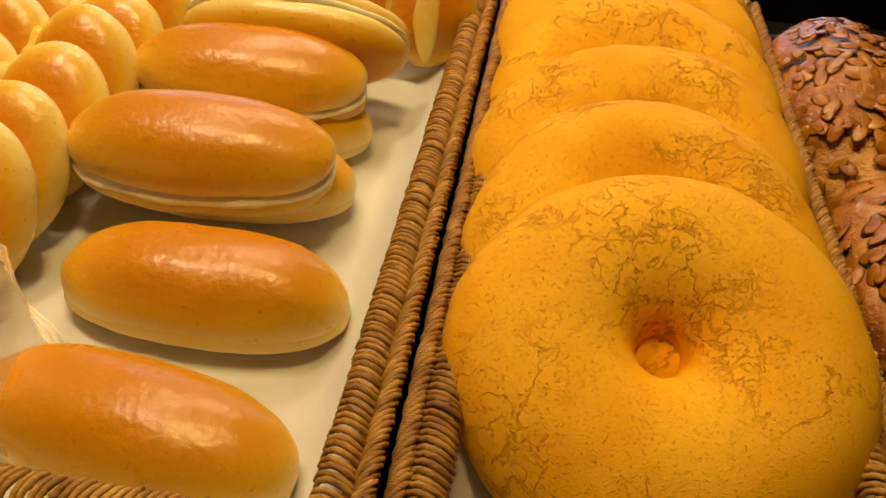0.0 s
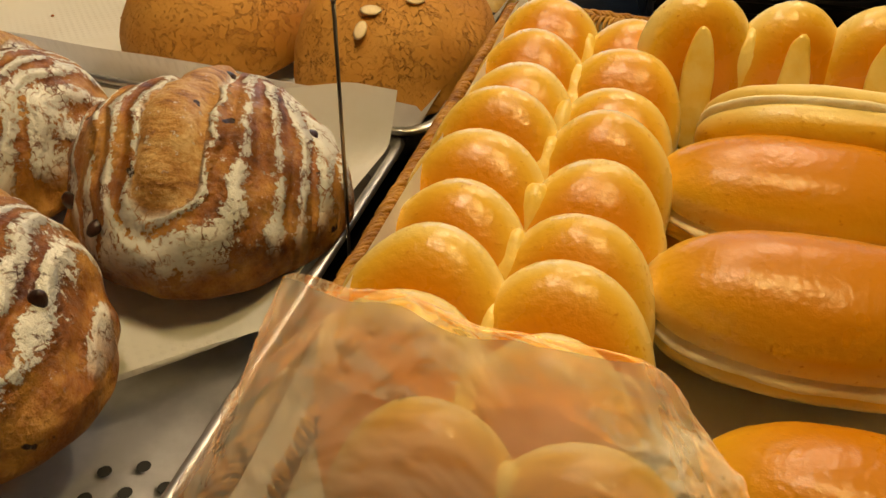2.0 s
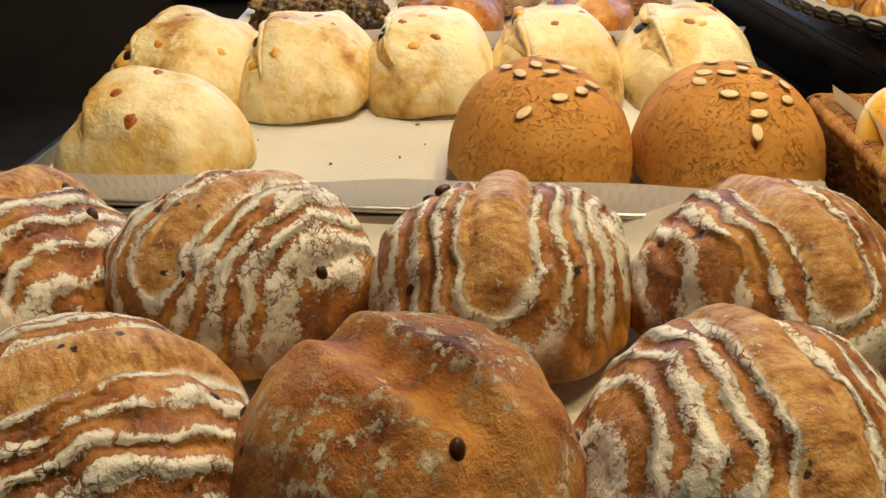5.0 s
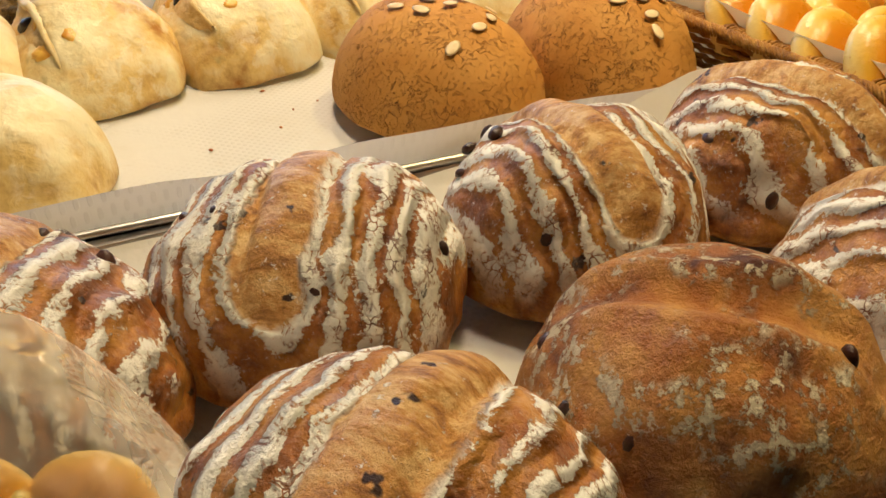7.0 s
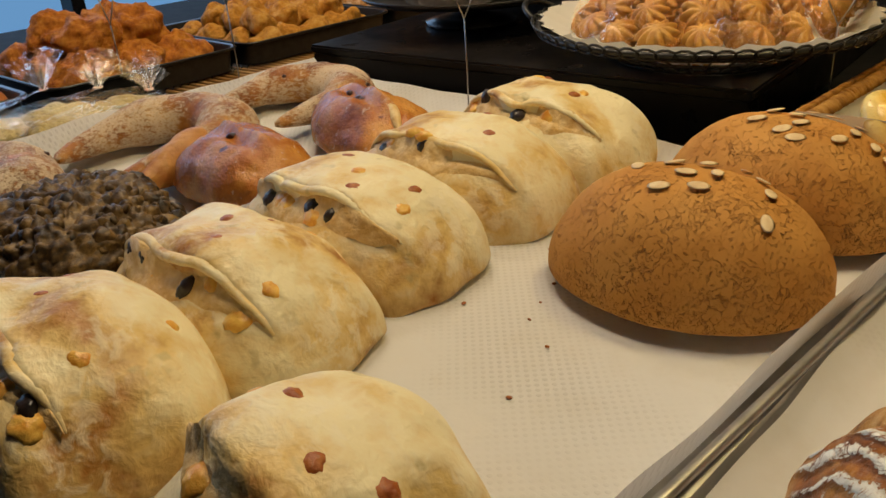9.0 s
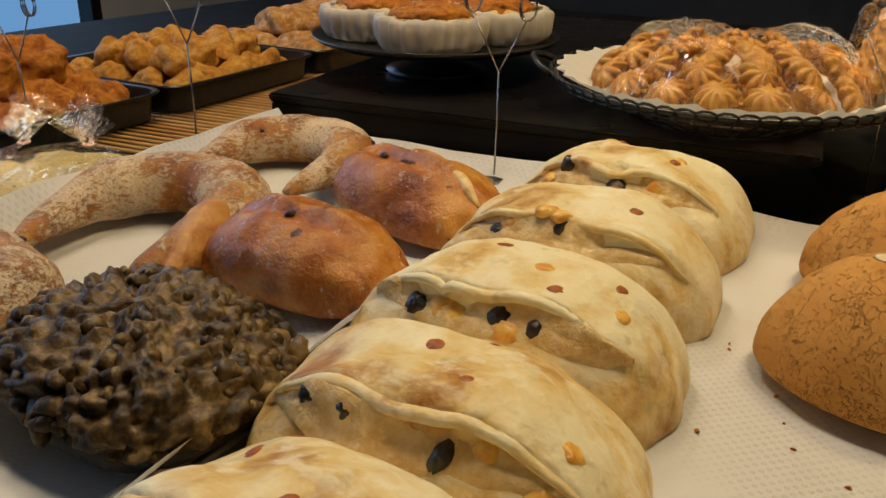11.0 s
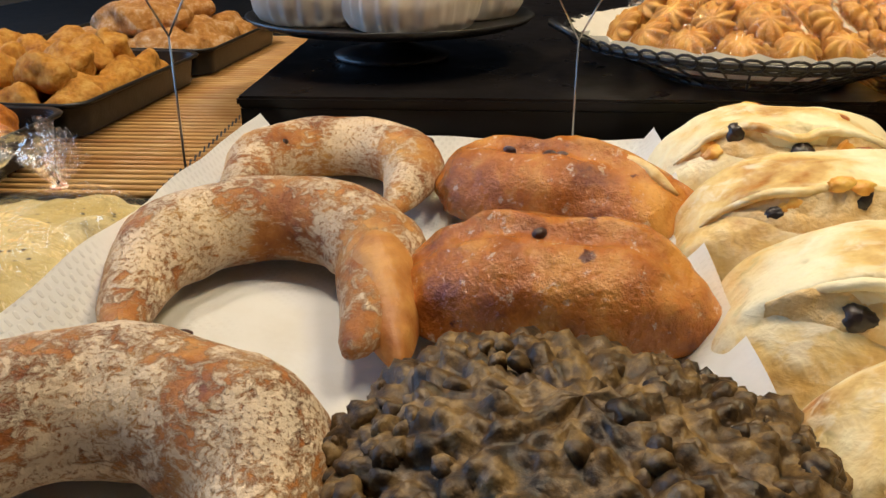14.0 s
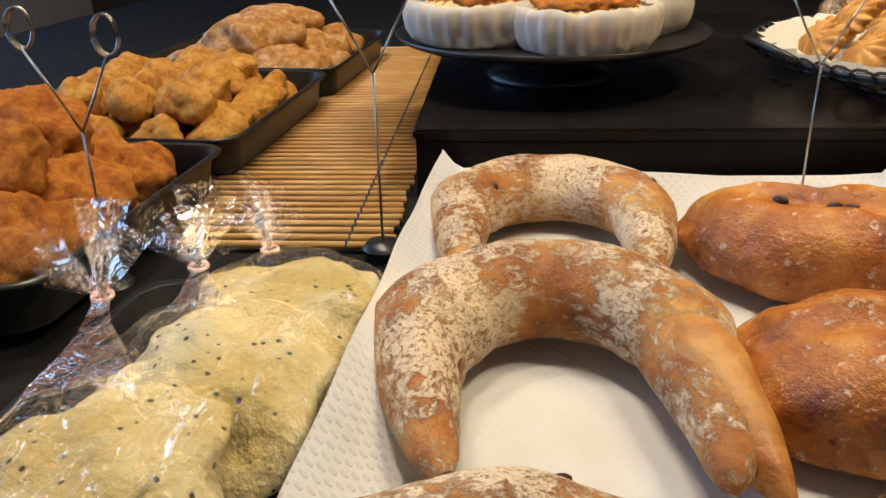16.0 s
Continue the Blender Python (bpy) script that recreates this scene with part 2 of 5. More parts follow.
M_CRUMB = mat_plain("open_crumb", (0.66, 0.42, 0.14), (0.80, 0.62, 0.32), 90, 0.6, 0.003, 130)


def mat_horseshoe():
    k = Mat("floured_crust", 0.6, spec=0.35)
    c = k.ramp(k.noise(22, 6, 0.65), (0.34, (0.20, 0.052, 0.010)), (0.50, (0.42, 0.160, 0.030)), (0.68, (0.62, 0.33, 0.09)))
    f = k.noise(105, 8, 0.74, distort=0.5, stretch=(1.0, 1.0, 2.2))
    g = k.noise(17, 3)
    fl = k.step(k.math("ADD", f, k.math("MULTIPLY", k.math("SUBTRACT", g, 0.48), 0.75)), 0.43, 0.56)
    fl = k.math("MULTIPLY", fl, k.step(k.noise(330, 4, 0.7), 0.30, 0.50))
    k.colour(k.mix(k.math("MULTIPLY", fl, 0.66), c, (0.84, 0.74, 0.55)))
    k.rough(k.math("ADD", 0.40, k.math("MULTIPLY", fl, 0.4)))
    k.bump(k.noise(55, 6, 0.7), 0.0045)
    k.bump(fl, 0.0007)
    return k.m


M_HORSE = mat_horseshoe()


def mat_raisinloaf():
    k = Mat("glossy_brown_crust", 0.26, spec=0.5)
    c = k.ramp(k.noise(15, 6, 0.65), (0.32, (0.16, 0.034, 0.004)), (0.48, (0.42, 0.135, 0.014)), (0.66, (0.66, 0.32, 0.06)))
    c = k.mix(k.step(k.noise(48, 4, 0.6), 0.66, 0.73), c, (0.10, 0.022, 0.006))
    f = k.math("MULTIPLY", k.step(k.noise(90, 7, 0.75), 0.58, 0.66), 0.65)
    k.colour(k.mix(f, c, (0.78, 0.62, 0.40)))
    k.bump(k.noise(42, 6, 0.65), 0.007)
    k.bump(k.noise(220, 3), 0.0006)
    return k.m


M_RAISINLOAF = mat_raisinloaf()


def mat_bean():
    k = Mat("bean_crumble", 0.30, spec=0.40)
    n = k.noise(70, 5, 0.65)
    k.colour(k.ramp(n, (0.36, (0.014, 0.008, 0.004)), (0.50, (0.085, 0.047, 0.014)), (0.65, (0.26, 0.165, 0.060))))
    k.rough(k.math("ADD", 0.22, k.math("MULTIPLY", k.noise(60), 0.5)))
    k.bump(k.noise(150, 5), 0.0015)
    return k.m


M_BEAN = mat_bean()
M_TORN = mat_plain("torn_crumb", (0.34, 0.11, 0.016), (0.58, 0.29, 0.07), 26, 0.5, 0.004, 60)
M_BLACKDOUGH = mat_plain("charcoal_crust", (0.012, 0.011, 0.012), (0.03, 0.028, 0.028), 40, 0.6, 0.002)


def mat_fried(name, c1, c2, c3):
    k = Mat(name, 0.55, spec=0.35)
    k.colour(k.ramp(k.noise(60, 6, 0.7), (0.3, c1), (0.5, c2), (0.72, c3)))
    k.bump(k.noise(110, 7, 0.75), 0.008)
    return k.m


M_FRIED = mat_fried("fried_crust", (0.26, 0.055, 0.004), (0.58, 0.19, 0.012), (0.80, 0.37, 0.045))
M_FRIED2 = mat_fried("seeded_fried_crust", (0.36, 0.115, 0.010), (0.68, 0.31, 0.035), (0.86, 0.54, 0.14))
M_SHELL = mat_plain("butter_cookie", (0.42, 0.165, 0.016), (0.62, 0.34, 0.07), 70, 0.45, 0.001, 200)
M_SUGAR = mat_fried("sugared_crust", (0.36, 0.12, 0.02), (0.62, 0.29, 0.06), (0.84, 0.66, 0.46))


def mat_flatbun():
    k = Mat("seeded_pale_dough", 0.5, spec=0.3)
    c = k.mix(k.step(k.noise(16, 4), 0.35, 0.7), (0.44, 0.34, 0.12), (0.58, 0.51, 0.30))
    s = k.step(k.voronoi(105), 0.13, 0.22)
    s = k.math("MAXIMUM", s, k.step(k.noise(40, 1), 0.53, 0.57))
    k.colour(k.mix(s, (0.05, 0.04, 0.03), c))
    k.bump(k.noise(38, 5), 0.012)
    return k.m


M_FLATBUN = mat_flatbun()


def mat_paper(name, c1, c2, weave=True):
    """Thin paper that lets some light through, embossed with a fine dimple pattern where weave is set."""
    k = Mat(name, 0.75, spec=0.2)
    c = k.mix(k.step(k.noise(9, 5, 0.65), 0.42, 0.72), c1, c2)
    if weave:
        x, y, z = k.xyz(k.co.outputs["Object"])
        dots = k.math("MULTIPLY", k.math("SINE", k.math("MULTIPLY", x, 760.0)), k.math("SINE", k.math("MULTIPLY", y, 760.0)))
        dots = k.math("MULTIPLY", k.step(dots, 0.15, 0.6), k.step(k.noise(6, 3), 0.42, 0.62))
        c = k.mix(k.math("MULTIPLY", dots, 0.30), c, tuple(v * 0.72 for v in c2))
        k.bump(dots, 0.0005)
        c = k.mix(k.math("MULTIPLY", k.step(k.noise(24, 5, 0.7), 0.60, 0.74), 0.25), c, (0.62, 0.54, 0.40))
    k.colour(c)
    k.bump(k.noise(7, 3), 0.006)
    k.bump(k.noise(30, 4), 0.0016)
    tl = k.t.nodes.new("ShaderNodeBsdfTranslucent")
    tl.inputs[0].default_value = (*c1, 1)
    mx = k.t.nodes.new("ShaderNodeMixShader")
    mx.inputs[0].default_value = 0.30
    k.t.links.new(k.b.outputs[0], mx.inputs[1])
    k.t.links.new(tl.outputs[0], mx.inputs[2])
    k.t.links.new(mx.outputs[0], k.t.nodes["Material Output"].inputs[0])
    return k.m


M_PAPER = mat_paper("greaseproof_paper", (0.88, 0.87, 0.85), (0.80, 0.77, 0.71))
M_CASEPAPER = mat_paper("pleated_paper", (0.66, 0.62, 0.56), (0.58, 0.52, 0.44), False)
M_WHITEPAPER = mat_paper("white_paper", (0.88, 0.86, 0.81), (0.82, 0.78, 0.71), False)


def mat_metal(name, c, rough):
    k = Mat(name, rough, 1.0)
    k.colour(k.mix(k.step(k.noise(30, 5), 0.3, 0.75), c, tuple(v * 0.7 for v in c)))
    k.rough(k.math("ADD", rough, k.math("MULTIPLY", k.noise(90, 4, stretch=(1, 12, 1)), 0.2)))
    return k.m


M_ALU = mat_metal("aluminium", (0.62, 0.61, 0.60), 0.25)
M_WIRE = mat_metal("wire", (0.45, 0.42, 0.38), 0.22)
M_BLACKTRAY = mat_plain("black_enamel", (0.012, 0.012, 0.013), (0.025, 0.024, 0.024), 60, 0.32, 0.0003)
M_HOLE = mat_plain("punched_hole", (0.006, 0.006, 0.006), (0.01, 0.01, 0.01), 60, 0.8)


def mat_counter():
    k = Mat("black_lacquer", 0.16, spec=0.22)
    k.colour(k.mix(k.step(k.noise(6, 5), 0.3, 0.8), (0.006, 0.005, 0.005), (0.016, 0.013, 0.012)))
    k.rough(k.math("ADD", 0.12, k.math("MULTIPLY", k.noise(18, 5), 0.4)))
    return k.m


M_COUNTER = mat_counter()
M_CLOTH = mat_plain("matt_black_top", (0.006, 0.006, 0.006), (0.014, 0.012, 0.011), 30, 0.75, 0.0004, spec=0.15)


def mat_wicker():
    k = Mat("wicker", 0.5, spec=0.4)
    n = k.noise(60, 4, 0.6)
    c = k.ramp(n, (0.3, (0.17, 0.060, 0.008)), (0.5, (0.46, 0.21, 0.030)), (0.72, (0.70, 0.40, 0.09)))
    k.colour(k.mix(k.math("MULTIPLY", k.info.outputs["Random"], 0.35), c, (0.14, 0.05, 0.012)))
    k.bump(k.noise(160, 3, stretch=(1, 8, 1)), 0.0012)
    return k.m


M_WICKER = mat_wicker()


def mat_bamboo():
    k = Mat("bamboo", 0.42, spec=0.4)
    c = k.mix(k.step(k.noise(30, 4, stretch=(4, 0.6, 4)), 0.3, 0.7), (0.40, 0.22, 0.07), (0.58, 0.36, 0.13))
    k.colour(k.mix(k.math("MULTIPLY", k.info.outputs["Random"], 0.6), c, (0.34, 0.14, 0.03)))
    k.bump(k.noise(120, 3, stretch=(6, 0.5, 6)), 0.0006)
    return k.m


M_BAMBOO = mat_bamboo()


def mat_film(name, haze, gloss, crease, depth, cloud=(0.85, 0.82, 0.78)):
    """Clear crumpled film: mostly see-through, with a gloss that sits on the creases."""
    m = bpy.data.materials.new(name)
    m.use_nodes = True
    t = m.node_tree
    out = t.nodes["Material Output"]
    b = t.nodes["Principled BSDF"]
    b.inputs["Base Color"].default_value = (*cloud, 1)
    b.inputs["Roughness"].default_value = 0.25
    g = t.nodes.new("ShaderNodeBsdfGlossy")
    g.inputs["Roughness"].default_value = 0.06
    tr = t.nodes.new("ShaderNodeBsdfTransparent")
    tr.inputs[0].default_value = (0.97, 0.96, 0.94, 1)
    co = t.nodes.new("ShaderNodeTexCoord")
    n = t.nodes.new("ShaderNodeTexNoise")
    n.inputs["Scale"].default_value, n.inputs["Detail"].default_value, n.inputs["Distortion"].default_value = crease, 3, 1.0
    t.links.new(co.outputs["Object"], n.inputs["Vector"])
    bp = t.nodes.new("ShaderNodeBump")
    bp.inputs["Distance"].default_value = depth
    t.links.new(n.outputs["Fac"], bp.inputs["Height"])
    for s in (b, g):
        t.links.new(bp.outputs[0], s.inputs["Normal"])
    fr = t.nodes.new("ShaderNodeFresnel")
    fr.inputs[0].default_value = 1.45
    t.links.new(bp.outputs[0], fr.inputs["Normal"])
    sc = t.nodes.new("ShaderNodeMath")
    sc.operation, sc.use_clamp = "MULTIPLY", True
    t.links.new(fr.outputs[0], sc.inputs[0])
    sc.inputs[1].default_value = gloss
    t.links.new(sc.outputs[0], g.inputs["Color"])
    m1 = t.nodes.new("ShaderNodeMixShader")
    m1.inputs[0].default_value = haze
    t.links.new(tr.outputs[0], m1.inputs[1])
    t.links.new(b.outputs[0], m1.inputs[2])
    m2 = t.nodes.new("ShaderNodeAddShader")
    t.links.new(m1.outputs[0], m2.inputs[0])
    t.links.new(g.outputs[0], m2.inputs[1])
    t.links.new(m2.outputs[0], out.inputs[0])
    return m


M_FILM = mat_film("clear_film", 0.008, 0.42, 46, 0.060)
M_BAG = mat_film("cloudy_film", 0.42, 0.60, 18, 0.014, (0.60, 0.57, 0.53))
M_WALL = mat_plain("dark_wall", (0.05, 0.042, 0.038), (0.07, 0.06, 0.052), 3, 0.8, 0.001)
M_GREYWALL = mat_plain("grey_wall", (0.70, 0.69, 0.71), (0.76, 0.75, 0.76), 3, 0.7, 0.001)
M_FLOOR = mat_plain("dark_floor", (0.05, 0.04, 0.034), (0.08, 0.064, 0.05), 5, 0.45, 0.001)
M_CEIL = mat_plain("ceiling_paint", (0.30, 0.28, 0.26), (0.34, 0.32, 0.29), 4, 0.8)


def mat_emit(name, colour, power):
    m = bpy.data.materials.new(name)
    m.use_nodes = True
    b = m.node_tree.nodes["Principled BSDF"]
    b.inputs["Base Color"].default_value = (0, 0, 0, 1)
    b.inputs["Emission Color"].default_value = (*colour, 1)
    b.inputs["Emission Strength"].default_value = power
    return m


M_LAMP = mat_emit("lamp_glow", WARM, 14)
M_SKYVIEW = mat_emit("daylight_outside", (0.25, 0.56, 1.0), 1.0)


# ---------------------------------------------------------------- mesh helpers
def make(name, verts, faces, material, parent=None, m=None, smooth=True, label=""):
    me = bpy.data.meshes.new(name)
    me.from_pydata([tuple(v) for v in verts], [], faces)
    me.materials.append(material)
    if smooth:
        me.polygons.foreach_set("use_smooth", [True] * len(me.polygons))
    me.update()
    ob = new(name, me)
    if parent:
        ob.parent = parent
    if m is not None:
        ob.matrix_basis = m
    if label:
        tagged(ob, label)
    return ob


def share(ob, m, parent=None, name=None):
    """Another object on the same mesh."""
    o = new(name or ob.name.split(".")[0], ob.data)
    o.parent = parent or ob.parent
    o.matrix_basis = m
    return o


def n3(p, s, seed=0.0):
    return noise.noise(Vector((p[0] * s + seed * 7.3, p[1] * s - seed * 3.1, p[2] * s + seed * 5.7)))


def grid_faces(nu, nv, wrap=True):
    f = []
    for i in range(nu if wrap else nu - 1):
        for j in range(nv - 1):
            a, b = i * nv + j, ((i + 1) % nu) * nv + j
            f.append((a, b, b + 1, a + 1))
    return f


def puff(nu, nv, rx, ry, up, down, square=1.0, belly=1.0, seed=0.0, amp=0.0, scale=20.0, amp2=0.0, scale2=70.0, shape=None):
    """A risen piece of dough that sits on z = 0: an ellipsoid with a squarer outline (square < 1) and a flattened foot."""
    verts = []
    for i in range(nu):
        a = 2 * math.pi * i / nu
        ca, sa = math.cos(a), math.sin(a)
        ca, sa = math.copysign(abs(ca) ** square, ca), math.copysign(abs(sa) ** square, sa)
        for j in range(nv):
            b = -math.pi / 2 + math.pi * j / (nv - 1)
            cb, sb = math.cos(b), math.sin(b)
            r = max(cb, 0.0) ** (belly if sb > 0 else 0.55)
            z = up * sb if sb > 0 else down * sb
            p = Vector((rx * ca * r, ry * sa * r, z))
            if amp:
                k = 1 + (n3(p, scale, seed) * amp + (n3(p, scale2, seed + 9) * amp2 if amp2 else 0)) / max(rx, 0.02)
                p = Vector((p.x * k, p.y * k, p.z * k if p.z > 0 else p.z))
            if shape:
                p = shape(p)
            verts.append((p.x, p.y, p.z + down))
    return verts, grid_faces(nu, nv)


def tube(points, radii, n=8, close=False, flat=1.0):
    """A tube along a line of points."""
    verts, pts = [], [Vector(p) for p in points]
    for i, p in enumerate(pts):
        if close:
            d = pts[(i + 1) % len(pts)] - pts[i - 1]
        else:
            d = pts[min(i + 1, len(pts) - 1)] - pts[max(i - 1, 0)]
        q = d.to_track_quat("Z", "Y")
        r = radii[i] if isinstance(radii, (list, tuple)) else radii
        for k in range(n):
            a = 2 * math.pi * k / n
            verts.append(p + q @ Vector((r * math.cos(a), r * flat * math.sin(a), 0)))
    faces = []
    rows = len(pts)
    for i in range(rows if close else rows - 1):
        for k in range(n):
            a, b = i * n + k, i * n + (k + 1) % n
            c, d = ((i + 1) % rows) * n + (k + 1) % n, ((i + 1) % rows) * n + k
            faces.append((a, b, c, d))
    if not close:
        faces.append(tuple(range(n - 1, -1, -1)))
        faces.append(tuple((rows - 1) * n + k for k in range(n)))
    return verts, faces


def merge(*parts):
    verts, faces = [], []
    for v, f in parts:
        n = len(verts)
        verts += [Vector(p) for p in v]
        faces += [tuple(i + n for i in q) for q in f]
    return verts, faces


def box(x0, x1, y0, y1, z0, z1):
    v = [(x, y, z) for x in (x0, x1) for y in (y0, y1) for z in (z0, z1)]
    return v, [(0, 1, 3, 2), (4, 6, 7, 5), (0, 4, 5, 1), (2, 3, 7, 6), (0, 2, 6, 4), (1, 5, 7, 3)]


def slab(name, x0, x1, y0, y1, z0, z1, material, parent=None, m=None, bevel=0.004):
    bm = bmesh.new()
    v, f = box(x0, x1, y0, y1, z0, z1)
    vs = [bm.verts.new(p) for p in v]
    for q in f:
        bm.faces.new([vs[i] for i in q])
    bmesh.ops.recalc_face_normals(bm, faces=bm.faces)
    if bevel:
        bmesh.ops.bevel(bm, geom=bm.edges, offset=bevel, segments=2, affect="EDGES")
    me = bpy.data.meshes.new(name)
    bm.to_mesh(me)
    bm.free()
    me.materials.append(material)
    ob = new(name, me)
    ob.parent = parent
    if m is not None:
        ob.matrix_basis = m
    return ob


def at(m, v):
    """Verts moved by a matrix."""
    return [m @ Vector(p) for p in v]


def empty(name, m, label, category, group=""):
    e = new(name)
    e.empty_display_size = 0.02
    e.matrix_basis = m
    return tagged(e, label, category, group)


TOP = 0.812        # counter top
PAPER = 0.830      # paper in the trays
YAW = -6.5         # the trays stand a little askew

# ---------------------------------------------------------------- room
FLOOR = -0.1
tagged(slab("floor", -4, 4, -3, 4.2, FLOOR - 0.1, FLOOR, M_FLOOR, bevel=0), kind="structure")
tagged(slab("ceiling", -4.1, 4.1, -3.1, 4.3, 2.5, 2.6, M_CEIL, bevel=0), kind="structure")
tagged(slab("wall_south", -4, 4, -3.1, -3.0, FLOOR, 2.5, M_WALL, bevel=0), kind="structure")
tagged(slab("wall_west", -4.1, -4.0, -3, 4.1, FLOOR, 2.5, M_WALL, bevel=0), kind="structure")
tagged(slab("wall_east", 4.0, 4.1, -3, 4.1, FLOOR, 2.5, M_WALL, bevel=0), kind="structure")
tagged(slab("wall_north", -4, -1.65, 4.0, 4.1, FLOOR, 2.5, M_WALL, bevel=0), kind="structure")
tagged(slab("wall_north_grey", 1.9, 4, 4.0, 4.1, FLOOR, 2.5, M_GREYWALL, bevel=0), kind="structure")
tagged(slab("wall_north_sill", -1.65, 1.9, 4.0, 4.1, FLOOR, 0.35, M_WALL, bevel=0), kind="structure")
tagged(slab("wall_north_head", -1.65, 1.9, 4.0, 4.1, 2.2, 2.5, M_WALL, bevel=0), kind="structure")
win = tagged(new("window_1"), "wide shop window with dark frame and blue daylight", "window", kind="structure")
for wx in (-1.65, -0.4, 0.72, 1.84):
    slab("window_frame", wx, wx + 0.06, 3.99, 4.08, 0.35, 2.2, M_BLACKTRAY, win)
slab("window_sill", -1.65, 1.9, 3.94, 4.09, 0.35, 0.39, M_BLACKTRAY, win)
tagged(slab("backdrop", -6, 6, 6.0, 6.05, -1, 5, M_SKYVIEW, bevel=0), kind="structure")
for lx, ly, watts, tint in LAMPS:
    e = empty("ceiling_lamp", pose(lx, ly, 2.5), "round black ceiling spotlight with a warm glow", "lamp", "ceiling spots")
    ring = [(0.13 * math.cos(a * math.pi / 12), 0.13 * math.sin(a * math.pi / 12)) for a in range(24)]
    make("housing", *tube([(0, 0, 0), (0, 0, -0.1)], 0.14, 24), M_BLACKTRAY, e, smooth=False)
    make("diffuser", [(x, y, -0.104) for x, y in ring], [tuple(range(23, -1, -1))], M_LAMP, e, smooth=False)

# the counter
cnt = empty("display_counter", pose(0, 0.17, FLOOR, 0, 0, YAW), "long black lacquered bakery display counter", "counter")
slab("counter_top", -1.135, 1.3, 0.022, 2.6, TOP - FLOOR - 0.04, TOP - FLOOR, M_CLOTH, cnt, bevel=0.004)
slab("body", -1.09, 1.25, 0.07, 2.55, 0.0, TOP - FLOOR - 0.04, M_COUNTER, cnt)


# ---------------------------------------------------------------- trays and papers
def pan(name, m, lx, ly, h, wall, rim, material, label, category="tray", group=""):
    """A shallow pressed pan with rounded corners, sloping sides and a rolled rim; its floor is on z = 0."""
    def loop(gx, gy, z, c=0.03):
        pts = []
        for sx, sy, a0 in ((1, 1, 0), (-1, 1, 90), (-1, -1, 180), (1, -1, 270)):
            for k in range(6):
                a = radians(a0 + 18 * k)
                pts.append((sx * (gx - c) + c * math.cos(a), sy * (gy - c) + c * math.sin(a), z))
        return pts
    hx, hy = lx / 2, ly / 2
    loops = [loop(hx - wall, hy - wall, 0.001), loop(hx - wall, hy - wall, 0.0015), loop(hx - 0.003, hy - 0.003, h),
             loop(hx + rim * 0.5, hy + rim * 0.5, h + rim * 0.4), loop(hx + rim, hy + rim, h - rim * 0.2), loop(hx + rim * 0.5, hy + rim * 0.5, h - rim),
             loop(hx - 0.004, hy - 0.004, h - rim * 0.6), loop(hx - wall - 0.001, hy - wall - 0.001, 0.0)]
    v = [p for lp in loops for p in lp]
    n = 24
    e = empty(name, m, label, category, group)
    for part_name, rows in (("pan_body", (0, 1, 6)), ("rolled_rim", (2, 3, 4, 5))):
        f = [(i * n + k, i * n + (k + 1) % n, (i + 1) * n + (k + 1) % n, (i + 1) * n + k) for i in rows for k in range(n)]
        if part_name == "pan_body":
            f.append(tuple(range(n)))
        used = sorted({q for face in f for q in face})
        place = {q: w for w, q in enumerate(used)}
        make(part_name, [v[q] for q in used], [tuple(place[q] for q in face) for face in f], material, e)
    return e


def sheet(name, m, lx, ly, lift, curl, material, label, seed=0.0, tear=0.006, cut=0.0, corner=0.0):
    """A sheet of paper with edges that curl up the sides of a tray: lift = height gained at (left, right, front, rear)."""
    nx, ny = 60, 44
    v = []
    for i in range(nx):
        for j in range(ny):
            x, y = (i / (nx - 1) - 0.5) * lx, (j / (ny - 1) - 0.5) * ly
            z = 0.0015 + 0.0012 * (1 + n3((x, y, 0), 9, seed))
            rise = 0.0
            for d, up in ((x + lx / 2, lift[0]), (lx / 2 - x, lift[1]), (y + ly / 2, lift[2]), (ly / 2 - y, lift[3])):
                if up == lift[3]:
                    up += corner * max(0.0, min(1.0, (x - lx * 0.24) / (lx * 0.2)))
                if d < curl:
                    s = 1 - d / curl
                    rise = max(rise, (up + 0.006 * n3((x, y, 3), 11, seed)) * s * s)
            z += rise
            d = (lx / 2 - x) + (y + ly / 2)
            if d < cut:
                x, y, z = x - (cut - d) / 2, y + (cut - d) / 2, z - rise * 0.8
            if i in (0, nx - 1):
                y += tear * n3((x, y, 1), 20, seed)
            v.append((x + tear * n3((x, y, 5), 6, seed), y + tear * n3((x, y, 7), 6, seed), z))
    f = [(i * ny + j, (i + 1) * ny + j, (i + 1) * ny + j + 1, i * ny + j + 1) for i in range(nx - 1) for j in range(ny - 1)]
    ob = make(name, v, f, material, m=m)
    return tagged(ob, label, "paper")


# loaf tray, bread tray, horseshoe tray
TA = pose(-0.735, 0.509, TOP + 0.001, 0, 0, YAW)
TB = pose(-0.700, 0.955, TOP + 0.001, 0, 0, -8.5)
TC = pose(-0.610, 1.395, TOP + 0.001, 0, 0, -4.0)
pan("baking_tray", TA, 0.60, 0.412, 0.030, 0.012, 0.005, M_ALU, "aluminium baking tray holding floured country loaves", group="baking trays")
pan("baking_tray", TB, 0.685, 0.480, 0.036, 0.012, 0.005, M_ALU, "aluminium baking tray with olive bread and brown domes", group="baking trays")
pan("baking_tray", TC, 0.69, 0.395, 0.030, 0.012, 0.005, M_ALU, "aluminium baking tray with floured horseshoe breads", group="baking trays")
